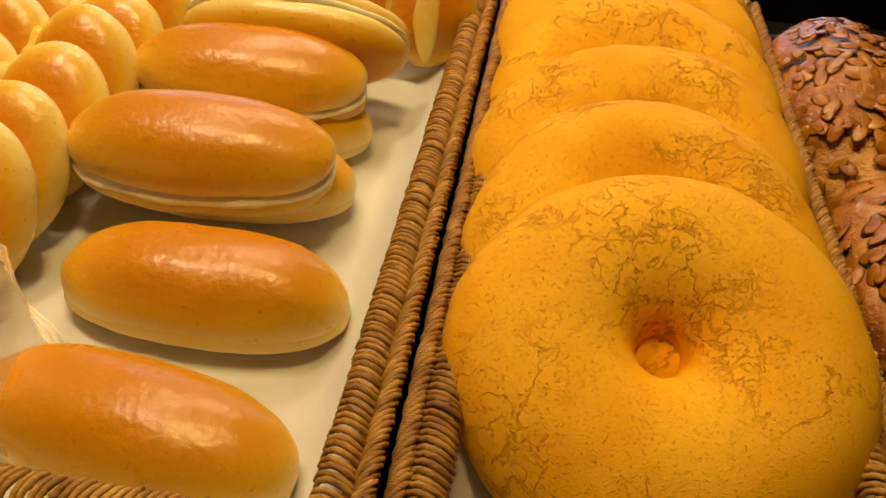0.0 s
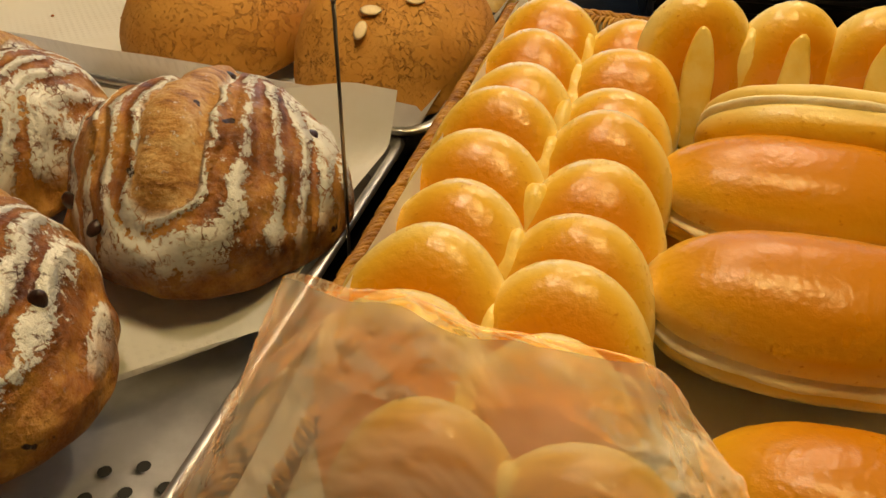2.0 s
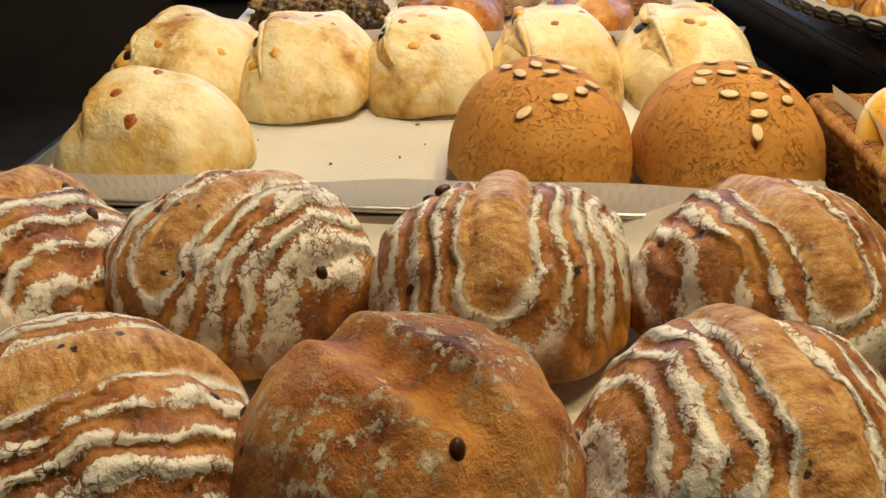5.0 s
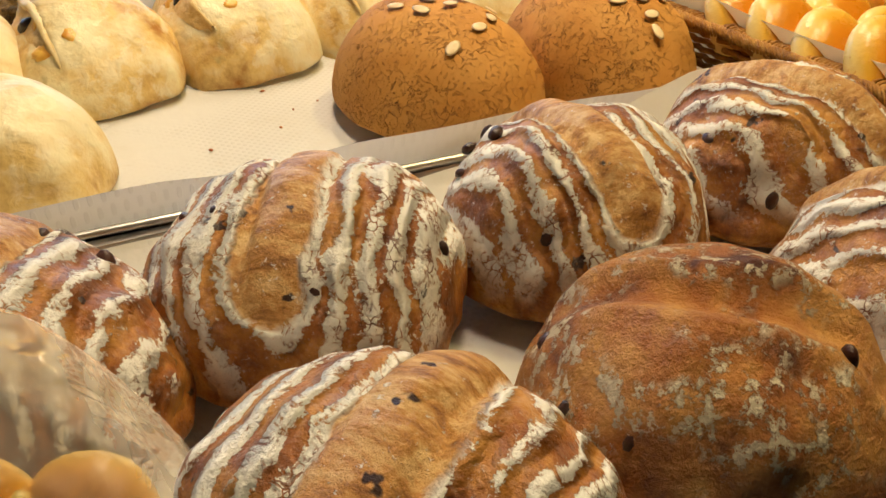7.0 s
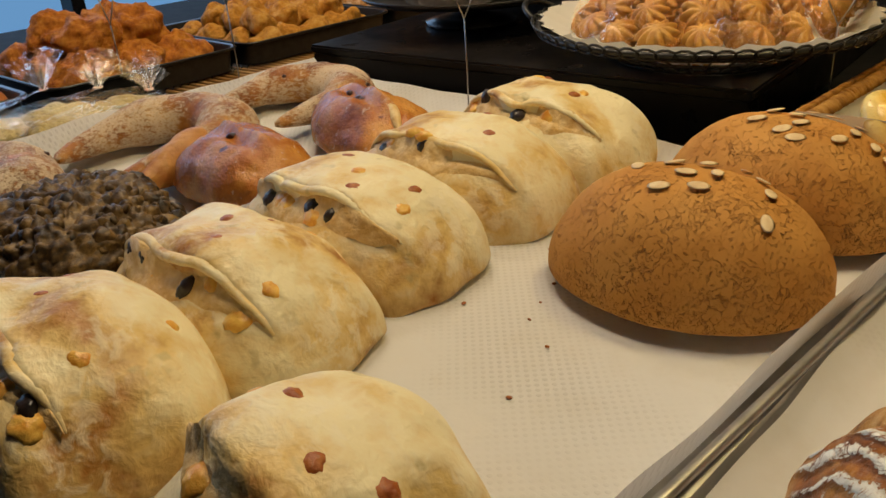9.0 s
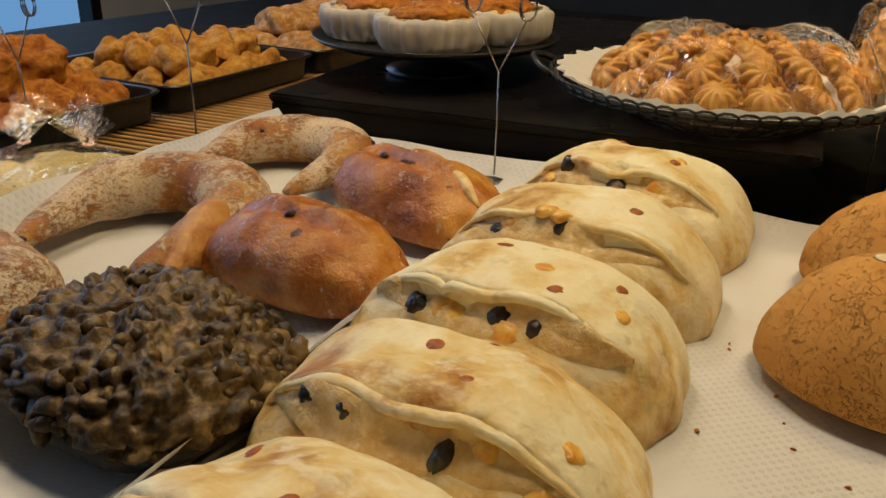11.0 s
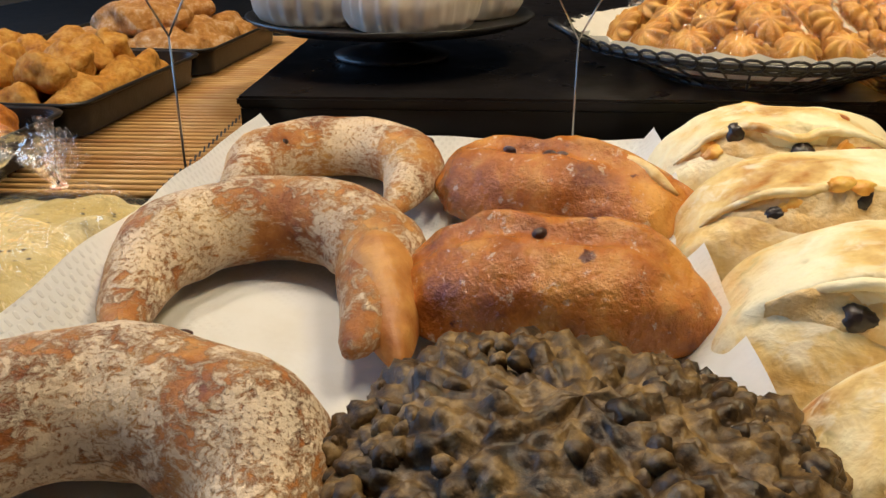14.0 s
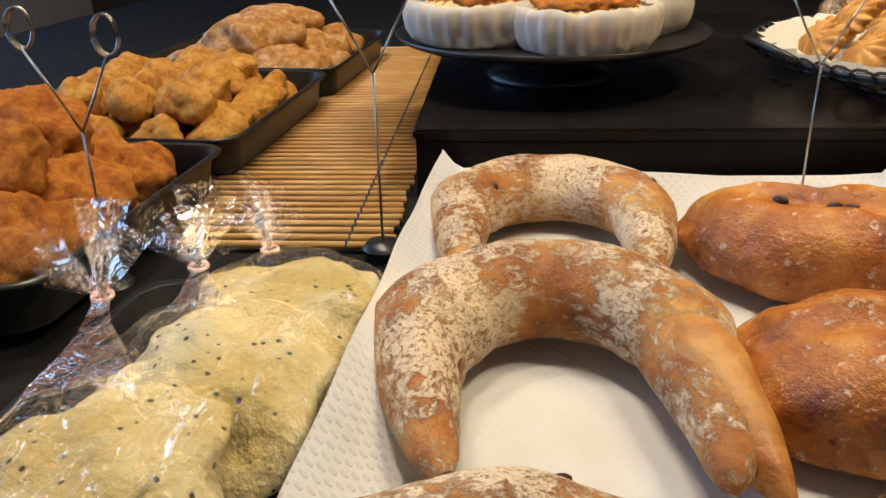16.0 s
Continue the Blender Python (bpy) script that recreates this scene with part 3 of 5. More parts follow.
up = Matrix.Translation((0, 0, PAPER - TOP - 0.006))
sheet("paper_sheet", TA @ up, 0.585, 0.40, (0.012, 0.020, 0.006, 0.014), 0.05, M_PAPER, "greaseproof paper lining under the country loaves", 1, cut=0.20, corner=0.040)
sheet("paper_sheet", TB @ up, 0.675, 0.476, (0.010, 0.036, 0.044, 0.012), 0.020, M_PAPER, "crumpled greaseproof paper curling over the tray edge", 2)
sheet("paper_sheet", TC @ up, 0.685, 0.41, (0.02, 0.028, 0.040, 0.048), 0.06, M_PAPER, "white greaseproof paper standing up at the sides", 3)


# ---------------------------------------------------------------- baskets
def strand_mesh():
    pts = [Vector((0.0085 * math.sin(s), 0.0045 * s / 1.6, 0.0075 * math.cos(s))) for s in (-1.7, -1.1, -0.5, 0, 0.5, 1.1, 1.7)]
    return tube(pts, [0.0011, 0.0015, 0.0017, 0.0018, 0.0017, 0.0015, 0.0011], 6)


def basket(m, lx, ly, h, label):
    """A plaited wicker basket, its floor on z = 0: upright stakes, woven rows and a braided rim."""
    e = empty("wicker_basket", m, label, "basket", "wicker baskets")
    hx, hy = lx / 2, ly / 2
    rows = []
    for r in range(9):
        z = 0.004 + r * (h - 0.010) / 8
        pts, n = [], 0
        for (x0, y0), (x1, y1) in (((-hx, -hy), (hx, -hy)), ((hx, -hy), (hx, hy)), ((hx, hy), (-hx, hy)), ((-hx, hy), (-hx, -hy))):
            steps = int((abs(x1 - x0) + abs(y1 - y0)) / 0.010)
            nx, ny = (y1 - y0), -(x1 - x0)
            ln = math.hypot(nx, ny)
            for s in range(steps):
                k = s / steps
                w = 0.0022 * (1 if (n + r) % 2 else -1)
                n += 1
                pts.append((x0 + (x1 - x0) * k + nx / ln * w, y0 + (y1 - y0) * k + ny / ln * w, z))
        rows.append(tube(pts, 0.0030, 5, True))
    tagged(make("weave", *merge(*rows), M_WICKER, e), kind="stuff")
    slab("basket_floor", -hx, hx, -hy, hy, 0, 0.004, M_WICKER, e, bevel=0)
    first = None
    count = 0
    rest = []
    sv, sf = strand_mesh()
    for (x0, y0), (x1, y1), yaw in (((hx, -hy), (hx, hy), 0), ((-hx, hy), (-hx, -hy), 180), ((-hx, -hy), (hx, -hy), -90), ((hx, hy), (-hx, hy), 90)):
        steps = int((abs(x1 - x0) + abs(y1 - y0)) / 0.0040)
        for s in range(steps):
            k = (s + 0.5) / steps
            for side in (-1, 1):
                jx = random.uniform(-0.0006, 0.0006)
                mm = pose(x0 + (x1 - x0) * k + jx, y0 + (y1 - y0) * k + jx, h + random.uniform(-0.0006, 0.0006), 0, 0, yaw) @ pose(0.0062 * side, 0, 0, 0, 0, 38 * side)
                if count < 300:
                    if first is None:
                        first = make("strand", sv, sf, M_WICKER, e, mm)
                    else:
                        share(first, mm)
                    count += 1
                else:
                    rest.append((at(mm, sv), sf))
    tagged(make("rim_braid", *merge(*rest), M_WICKER, e), kind="stuff")
    return e


B1 = pose(-0.197, 0.515, TOP + 0.001, 0, 0, -7.0)
B2 = pose(0.121, 0.482, TOP + 0.001, 0, 0, -7.0)
basket(B1, 0.375, 0.60, 0.068, "brown woven wicker basket lined with white paper")
basket(B2, 0.212, 0.60, 0.068, "brown woven wicker basket of orange ring breads")
sheet("paper_sheet", B1 @ pose(0, 0, 0.008), 0.362, 0.585, (0.080, 0.050, 0.040, 0.062), 0.05, M_WHITEPAPER, "white paper liner in a wicker basket", 5, 0.004)
sheet("paper_sheet", B2 @ pose(0, 0, 0.008), 0.200, 0.585, (0.066, 0.05, 0.04, 0.085), 0.05, M_WHITEPAPER, "white paper liner under orange ring breads", 6, 0.004)


# ---------------------------------------------------------------- basket one: soft rolls
def split_bun(m, seed, label, slit=True):
    """A long soft roll; a slit one shows a white line of crumb between its glazed top and its pale lower half."""
    e = empty("split_bun", m, label, "bread", "split buns")
    L, W, H = 0.088, 0.039, 0.038

    def shape(p):
        k = 1 + 0.04 * n3(p, 18, seed)
        return Vector((p.x * k, p.y * k, p.z * k))
    low = 0.016 if slit else 0.006
    v, f = puff(64, 30, L, W, H - low * 0.5, 0.011, 0.86, 0.85, seed, 0.0022, 26, 0.0008, 90, shape=shape)
    make("crust", [(x, y, z + low) for x, y, z in v], f, M_BUN, e)
    if slit:
        v, f = puff(64, 14, L * 0.995, W * 1.085, 0.006, 0.006, 0.86, 0.5, seed + 4, 0.0030, 40, 0.0016, 120)
        make("cut_edge", [(x, y - 0.001, z + 0.014) for x, y, z in v], f, M_CREAM, e, label="white crumb along the slit")
    v, f = puff(64, 18, L * 0.985, W * (1.03 if slit else 0.99), 0.013 if slit else 0.019, 0.011, 0.86, 0.55, seed + 2, 0.0024, 40, 0.0012, 120)
    make("pale_base", [(x, y - 0.0015, z) for x, y, z in v], f, M_BUNSIDE, e)
    return e


FB = 0.826
for x, y, z, rx, rz, s in ((-0.157, 0.277, 0.000, 0, -16, 1), (-0.147, 0.384, 0.001, 2, -7, 2), (-0.168, 0.482, 0.030, 14, -3, 3), (-0.158, 0.583, 0.030, 12, -2, 4), (-0.158, 0.500, 0.000, 0, -3, 6), (-0.152, 0.570, 0.000, 0, 2, 8)):
    split_bun(pose(x, y, FB + z, rx, 0, rz), s, "golden soft long roll slit along its side, on white paper", s in (3, 4))
split_bun(pose(-0.128, 0.648, FB + 0.075, 115, 0, -6), 5, "golden soft long roll turned on its side, pale base showing")


def twin_roll(m, seed, label, stripes=False):
    """Two round lobes baked together with custard in the cleft between them."""
    e = empty("twin_roll", m, label, "bread", "twin rolls")
    for sx in (-1, 1):
        v, f = puff(44, 24, 0.042, 0.055, 0.023, 0.016, 0.97, 0.72, seed + sx, 0.0026, 22)
        make("lobe", [(x + sx * 0.032, y - 0.003 * sx, z + 0.001 * sx) for x, y, z in v], f, M_TWIN, e)
    v, f = puff(28, 12, 0.011, 0.030, 0.010, 0.008, 1, 1, seed, 0.006, 70)
    make("custard", [(x, y + 0.004, z + 0.0165) for x, y, z in v], f, M_CUSTARD, e)
    if stripes:
        for sx in (-0.034, 0.032):
            v, f = puff(28, 12, 0.011, 0.044, 0.003, 0.006, 1, 0.8, seed + sx * 40, 0.004, 50)
            make("custard", [(x + sx, y - 0.008, z + 0.0335) for x, y, z in v], f, M_CUSTARD, e)
    return e


for i, (x, y) in enumerate(((-0.330, 0.385), (-0.325, 0.432), (-0.320, 0.480), (-0.314, 0.530), (-0.308, 0.580), (-0.302, 0.632), (-0.295, 0.684), (-0.288, 0.736))):
    twin_roll(pose(x, y, FB + 0.036 + 0.004 * math.sin(i * 2.1), 52 + 3 * math.sin(i * 1.7), 2 * math.sin(i * 3), -8 + 3 * math.sin(i * 2.3)), 20 + i, "golden twin-lobed milk roll leaning in a row, custard in its cleft")
for i, (x, y, rz) in enumerate(((-0.185, 0.735, 6), (-0.060, 0.728, -4))):
    twin_roll(pose(x, y, FB + 0.062, 76, 0, rz), 40 + i, "golden twin-lobed milk roll standing upright with yellow custard stripes", True)


# ---------------------------------------------------------------- basket two: ring breads
def ring_bread(m, seed):
    """A thick ring of dough under a cracked cookie crust."""
    nu, nv, v = 72, 28, []
    for i in range(nu):
        a = 2 * math.pi * i / nu
        for j in range(nv):
            b = 2 * math.pi * j / nv
            R, r = 0.060, 0.0485
            x = (R + r * math.cos(b)) * math.cos(a)
            y = (R + r * math.cos(b)) * math.sin(a)
            z = r * math.sin(b) * (0.80 if math.sin(b) > 0 else 0.35)
            k = 1 + 0.05 * n3((x, y, z), 14, seed) + 0.012 * n3((x, y, z), 60, seed)
            v.append((x * k, y * k, z * k + 0.024))
    f = [(i * nv + j, ((i + 1) % nu) * nv + j, ((i + 1) % nu) * nv + (j + 1) % nv, i * nv + (j + 1) % nv) for i in range(nu) for j in range(nv)]
    ob = make("ring_bread", v, f, M_RING, m=m)
    return tagged(ob, "large orange ring bread with a cracked cookie crust", "bread", "ring breads")


for i in range(6):
    ring_bread(pose(0.103 + 0.008 * i, 0.320 + 0.083 * i, FB + 0.036 - 0.004 * min(i, 1), 20 + 2 * min(i, 1), 0, -6 + 4 * math.sin(i * 2)), 50 + i)


def almond_flake(k=1.0):
    v, f = puff(12, 5, 0.0085 * k, 0.005 * k, 0.0008, 0.0008)
    return v, f


def crusted_bread(m, seed):
    """A long dark bread covered in almond slices."""
    rnd = random.Random(seed)
    e = empty("almond_crusted_bread", m, "dark brown long bread crusted with sliced almonds", "bread", "almond breads")
    v, f = puff(56, 26, 0.062, 0.115, 0.055, 0.014, 0.95, 0.85, seed, 0.006, 22, 0.003, 70)
    make("crust", v, f, M_RAISINLOAF, e)
    fl = almond_flake(1.0)
    first = None
    for _ in range(150):
        a, b = rnd.uniform(0, 2 * math.pi), rnd.uniform(0.15, 1.5)
        cb = math.cos(b) ** 0.85
        p = Vector((0.062 * math.cos(a) * cb, 0.115 * math.sin(a) * cb, 0.055 * math.sin(b)))
        n = Vector((p.x / 0.062 ** 2, p.y / 0.115 ** 2, p.z / 0.055 ** 2)).normalized()
        mm = Matrix.Translation(p + Vector((0, 0, 0.014)) + n * 0.001) @ n.to_track_quat("Z", "Y").to_matrix().to_4x4() @ pose(0, 0, 0, rnd.uniform(-14, 14), rnd.uniform(-14, 14), rnd.uniform(0, 360))
        if first is None:
            first = make("almond_slice", *fl, M_ALMONDTOAST, e, mm)
        else:
            share(first, mm)
    return e


M_ALMONDTOAST = mat_plain("toasted_almond", (0.30, 0.085, 0.006), (0.50, 0.19, 0.020), 90, 0.22, 0.0008, 300)
crusted_bread(pose(0.302, 0.420, FB, 0, 0, -8), 70)
crusted_bread(pose(0.306, 0.610, FB + 0.020, 8, 0, -4), 71)
pan("black_tray", pose(0.352, 0.500, TOP + 0.001, 0, 0, -7), 0.20, 0.58, 0.03, 0.008, 0.004, M_BLACKTRAY, "black enamelled tray of almond breads", group="black trays")


# ---------------------------------------------------------------- country loaves
def country_loaf(m, seed, kind=0, label="round country loaf striped with white flour"):
    R, H = 0.086, 0.079

    def shape(p):
        groove = 0.0
        if p.z > 0.012 and kind == 0:
            xx = p.x + 0.006 * n3(p, 17, seed)
            d = abs(xx) if p.y > -0.060 else math.hypot(xx, 1.3 * (p.y + 0.060))
            groove = 0.0030 * math.exp(-(d / 0.011) ** 2) - 0.0060 * math.exp(-((d - 0.017) / 0.0035) ** 2) + 0.0008 * math.sin(d * 440 - 6.6) * (1 if d > 0.018 else 0)
        if kind == 1 and p.z > 0.02:
            cut = max(0, 1 - (p.y / 0.075) ** 2)
            xx = p.x + 0.010 * n3(p, 20, seed)
            cut *= min(1.0, (p.z - 0.02) / 0.035)
            groove = cut * (-0.008 * math.exp(-(xx / 0.011) ** 2) + 0.005 * math.exp(-((xx - 0.017) / 0.006) ** 2) + 0.004 * math.exp(-((xx + 0.019) / 0.007) ** 2))
        return Vector((p.x, p.y, p.z + groove))
    v, f = puff(110, 60, R, R * 0.97, H, 0.020, 1.0, 0.88, seed, 0.010, 13, 0.0034, 55, shape)
    e = empty("country_loaf", m, label, "bread", "country loaves")
    make("crust", v, f, M_DARKLOAF if kind else M_LOAF, e)
    rnd = random.Random(seed)
    rv, rf = puff(10, 6, 0.006, 0.0045, 0.003, 0.003, 1, 1, seed, 0.002, 200)
    first = None
    for _ in range(9):
        a, b = rnd.uniform(0, 6.28), rnd.uniform(0.15, 1.1)
        p = Vector((R * 0.95 * math.cos(a) * math.cos(b) ** 0.88, R * 0.92 * math.sin(a) * math.cos(b) ** 0.88, H * 0.965 * math.sin(b) + 0.018))
        mm = pose(*p, rnd.uniform(0, 90), rnd.uniform(0, 90), rnd.uniform(0, 360))
        if first is None:
            first = make("raisin", rv, rf, M_RAISIN, e, mm)
        else:
            share(first, mm)
    return e


for x, y, rz, s in ((-0.513, 0.548, 8, 101), (-0.676, 0.570, -8, 102), (-0.838, 0.595, -36, 103), (-0.990, 0.600, -30, 104), (-0.585, 0.392, 4, 105), (-0.888, 0.418, -60, 107)):
    country_loaf(pose(x, y, PAPER + 0.001, 0, 0, rz), s)
country_loaf(pose(-0.742, 0.410, PAPER + 0.001, 0, 0, 38), 106, 1, "round browned country loaf with a torn open crest")


# ---------------------------------------------------------------- brown domes with almonds
def dome_bun(m, seed, spots):
    e = empty("dome_bun", m, "round brown cookie-crust bun topped with sliced almonds", "bread", "brown domes")
    R, L, H = 0.083, 0.110, 0.085
    v, f = puff(84, 40, R, L, H, 0.010, 1.0, 0.88, seed, 0.003, 14, 0.001, 60)
    make("crust", v, f, M_DOME, e)
    first = None
    for x, y, a in spots:
        r = min(1.0, math.hypot(x / R, y / L))
        z = H * math.sin(math.acos(r ** (1 / 0.88)))
        n = Vector((x / R ** 2, y / L ** 2, z / H ** 2)).normalized()
        mm = Matrix.Translation(Vector((x, y, z + 0.0102)) + n * 0.0012) @ n.to_track_quat("Z", "Y").to_matrix().to_4x4() @ pose(0, 0, 0, 4 * math.sin(a), 5, a)
        if first is None:
            first = make("almond_slice", *almond_flake(), M_ALMOND, e, mm)
        else:
            share(first, mm)
    return e


dome_bun(pose(-0.607, 0.826, PAPER + 0.003, 0, 0, 0), 120, ((-0.026, -0.066, 60), (0.004, -0.058, 10), (0.003, -0.020, 5), (-0.022, -0.016, 0), (-0.006, 0.000, 20), (0.036, -0.030, -50), (0.012, 0.016, 0), (-0.030, 0.010, 30), (0.022, -0.006, 80), (0.024, -0.046, 0), (0.0, 0.04, 40)))
dome_bun(pose(-0.444, 0.802, PAPER + 0.003, 0, 0, -8), 121, ((0.000, -0.084, 90), (0.003, -0.070, 10), (0.006, -0.052, 0), (-0.016, -0.048, 10), (0.030, -0.048, 0), (-0.012, -0.014, 30), (0.004, -0.004, 20), (0.022, -0.010, -20), (-0.028, -0.006, 40), (0.010, 0.018, 0), (-0.016, 0.022, 70), (0.034, -0.024, 30), (-0.034, -0.02, 10)))


# ---------------------------------------------------------------- olive and cheese breads
def olive_bread(m, seed, L=0.118, W=0.079, H=0.086, label="pale floured bread with olives and cheese in its slit", deep=0.012, skin=M_PALE, filled=True):
    """A pillow of folded dough; along one side the fold has opened, with olives and cheese in the gap."""
    rnd = random.Random(seed)
    e = empty("olive_bread", m, label, "bread", "olive breads")
    n = 72

    def lip(y):
        return W * (-0.50 + 0.10 * n3((0, y, 0), 22, seed) + 0.22 * (y / L) ** 2)

    def height(u, v):
        k = (abs(u) ** 4.0 + abs(v) ** 4.0) ** (1 / 4.0)
        body = max(0.0, 1 - min(1.0, k) ** 2.7) ** 0.50
        return H * body * (1 + 0.10 * n3((u, v, 0), 1.8, seed) - 0.16 * v * v - 0.05 * u)

    def place(u, v):
        x, y = W * u * math.sqrt(1 - 0.12 * v * v), L * v * math.sqrt(1 - 0.08 * u * u)
        x += 0.009 * n3((u, v, 2), 1.7, seed)
        y += 0.010 * n3((u, v, 5), 1.7, seed)
        z = height(u, v)
        gap = x - lip(y)
        reach = max(0.0, 1 - abs(v / 0.92) ** 4)
        if gap < 0:
            z -= min(z * 0.8, deep * reach * min(1.0, -gap / 0.004))
        else:
            z += 0.003 * math.exp(-(gap / 0.014) ** 2) * reach
        return Vector((x, y, z + 0.0015 * n3((x, y, z), 60, seed)))
    verts = []
    for i in range(n):
        for j in range(n):
            u, w = math.sin(math.pi / 2 * (2 * i / (n - 1) - 1)), math.sin(math.pi / 2 * (2 * j / (n - 1) - 1))
            q = (abs(u) ** 4 + abs(w) ** 4) ** (1 / 4)
            s = max(abs(u), abs(w)) / q if q > 1e-6 else 1.0
            verts.append(place(u * s, w * s))
    faces = [(i * n + j, (i + 1) * n + j, (i + 1) * n + j + 1, i * n + j + 1) for i in range(n - 1) for j in range(n - 1)]
    rim = [j for j in range(n)] + [i * n + n - 1 for i in range(1, n)] + [(n - 1) * n + j for j in range(n - 2, -1, -1)] + [i * n for i in range(n - 2, 0, -1)]
    faces.append(tuple(rim))
    make("crust", verts, faces, skin, e)
    strip = []
    for i in range(40):
        y = L * 0.80 * (2 * i / 39 - 1)
        for j in range(6):
            x = lip(y) - 0.0005 - 0.0042 * j * max(0.15, 1 - (y / (0.82 * L)) ** 2)
            p = place(x / W / math.sqrt(1 - 0.12 * (y / L) ** 2), y / L)
            strip.append((x, y, p.z + (0.0030 if 0 < j < 5 else -0.002) + 0.003 * n3((x, y, 1), 90, seed)))
    make("open_crumb", strip, [(i * 6 + j, (i + 1) * 6 + j, (i + 1) * 6 + j + 1, i * 6 + j + 1) for i in range(39) for j in range(5)], M_CRUMB, e)

    fold = []
    for i in range(33):
        y = L * 0.84 * (2 * i / 32 - 1)
        fold.append(place(lip(y) / W + 0.02, y / L) + Vector((-0.0025, 0, -0.0035 + 0.0012 * n3((0, y, 4), 50, seed))))
    if filled:
        make("folded_lip", *tube(fold, [0.0010 + 0.0038 * math.sin(math.pi * i / 32) ** 0.5 for i in range(33)], 12, flat=0.8), skin, e)

    def bit(name, x, y, mat, s, sink):
        p = place(x / W, y / L)
        q, w = place(x / W + 0.04, y / L), place(x / W, y / L + 0.03)
        up = (q - p).cross(w - p).normalized()
        v2, f2 = puff(20, 9, s, s * rnd.uniform(0.6, 0.95), s * (0.60 if mat is M_OLIVE else 0.42), s * 0.30, 1.0, 0.9, rnd.uniform(0, 99), s * 0.7, 120, s * 0.4, 420)
        turn = up.to_track_quat("Z", "Y").to_matrix().to_4x4()
        make(name, v2, f2, mat, e, Matrix.Translation(p - up * s * sink) @ turn @ pose(0, 0, 0, 0, 0, rnd.uniform(0, 180)))
    for k in range(3 if filled else 0):
        y = rnd.uniform(-0.62, 0.62) * L
        bit("olive", lip(y) - rnd.uniform(0.003, 0.010), y, M_OLIVE, 0.0092, 0.30)
    for k in range(3 if filled else 1):
        y = rnd.uniform(-0.7, 0.7) * L
        bit("cheese_cube", lip(y) - rnd.uniform(0.002, 0.012), y, M_CHEESE, 0.0105, 0.34)
    for k in range(5):
        bit("toasted_piece", rnd.uniform(-0.3, 0.8) * W, rnd.uniform(-0.8, 0.8) * L, rnd.choice((M_CHEESE, M_TOAST, M_TOAST)), rnd.uniform(0.005, 0.0090), 0.57)
    return e


for x, y, rz, s, ry in ((-0.962, 1.090, -14, 130, 0), (-0.830, 1.088, -8, 131, -4), (-0.690, 1.092, -7, 132, -5), (-0.542, 1.085, -7, 133, -5), (-0.390, 1.075, -6, 134, -5)):
    olive_bread(pose(x, y, PAPER + 0.002, 0, ry, rz), s, skin=M_TOASTED if s in (130, 131) else M_PALE)
olive_bread(pose(-0.960, 0.875, PAPER + 0.002, 0, 0, -10), 135, 0.080, 0.086, 0.080, "pale floured bread with a dusted crust, cut end showing", 0.016, filled=False)


# ---------------------------------------------------------------- horseshoe breads
def horseshoe(m, seed, R, r, a0, a1, torn=False, label="floured horseshoe bread with a torn end"):
    e = empty("horseshoe_bread", m, label, "bread", "horseshoe breads")
    n, k = 70, 26
    v = []
    for i in range(n):
        s = i / (n - 1)
        a = radians(a0 + (a1 - a0) * s)
        c = Vector((R * math.cos(a) * (1.0 if math.cos(a) > 0 else 2.5), R * math.sin(a), 0))
        out = Vector((math.cos(a), math.sin(a), 0))
        end = min(1.0, 4.6 * min(s, 1 - s)) ** 0.55
        rr = r * (0.14 + 0.86 * end) * (0.86 + 0.22 * math.sin(math.pi * s))
        for j in range(k):
            b = 2 * math.pi * j / k
            p = c + out * rr * math.cos(b) + Vector((0, 0, rr * math.sin(b) * (0.95 if math.sin(b) > 0 else 0.55)))
            q = 1 + 0.10 * n3(p, 22, seed) + 0.03 * n3(p, 70, seed)
            p = c + (p - c) * q
            v.append((p.x, p.y, max(p.z + 0.55 * r, 0.0)))
    f = [(i * k + j, (i + 1) * k + j, (i + 1) * k + (j + 1) % k, i * k + (j + 1) % k) for i in range(n - 1) for j in range(k)]
    f += [tuple(range(k)), tuple((n - 1) * k + j for j in range(k))]
    make("crust", v, f, M_HORSE, e)
    rnd = random.Random(seed)
    if torn:
        def tongue(p):
            t = (p.x + 0.07) / 0.14
            return Vector((p.x, p.y * (0.45 + 0.75 * t), p.z * (0.35 + 0.85 * t)))
        v2, f2 = puff(56, 24, 0.072, 0.027, 0.046, 0.012, 1.05, 0.9, seed, 0.005, 26, 0.002, 80, tongue)
        make("torn_end", v2, f2, M_TORN, e, pose(-R * 0.70, -R - r * 0.12, 0.0, 0, 0, 6), label="torn brown end with pale crumb")
    for _ in range(4):
        i0, j0 = rnd.randrange(12, n - 12), rnd.randrange(3, k // 2 - 2)
        c = Vector(v[i0 * k + j0]) - Vector((0, 0, 0.0058))
        v2, f2 = puff(10, 6, 0.0055, 0.004, 0.003, 0.003, 1, 1, rnd.random(), 0.002, 200)
        make("raisin", v2, f2, M_RAISIN, e, pose(*c, rnd.uniform(0, 90), 0, rnd.uniform(0, 180)))
    return e


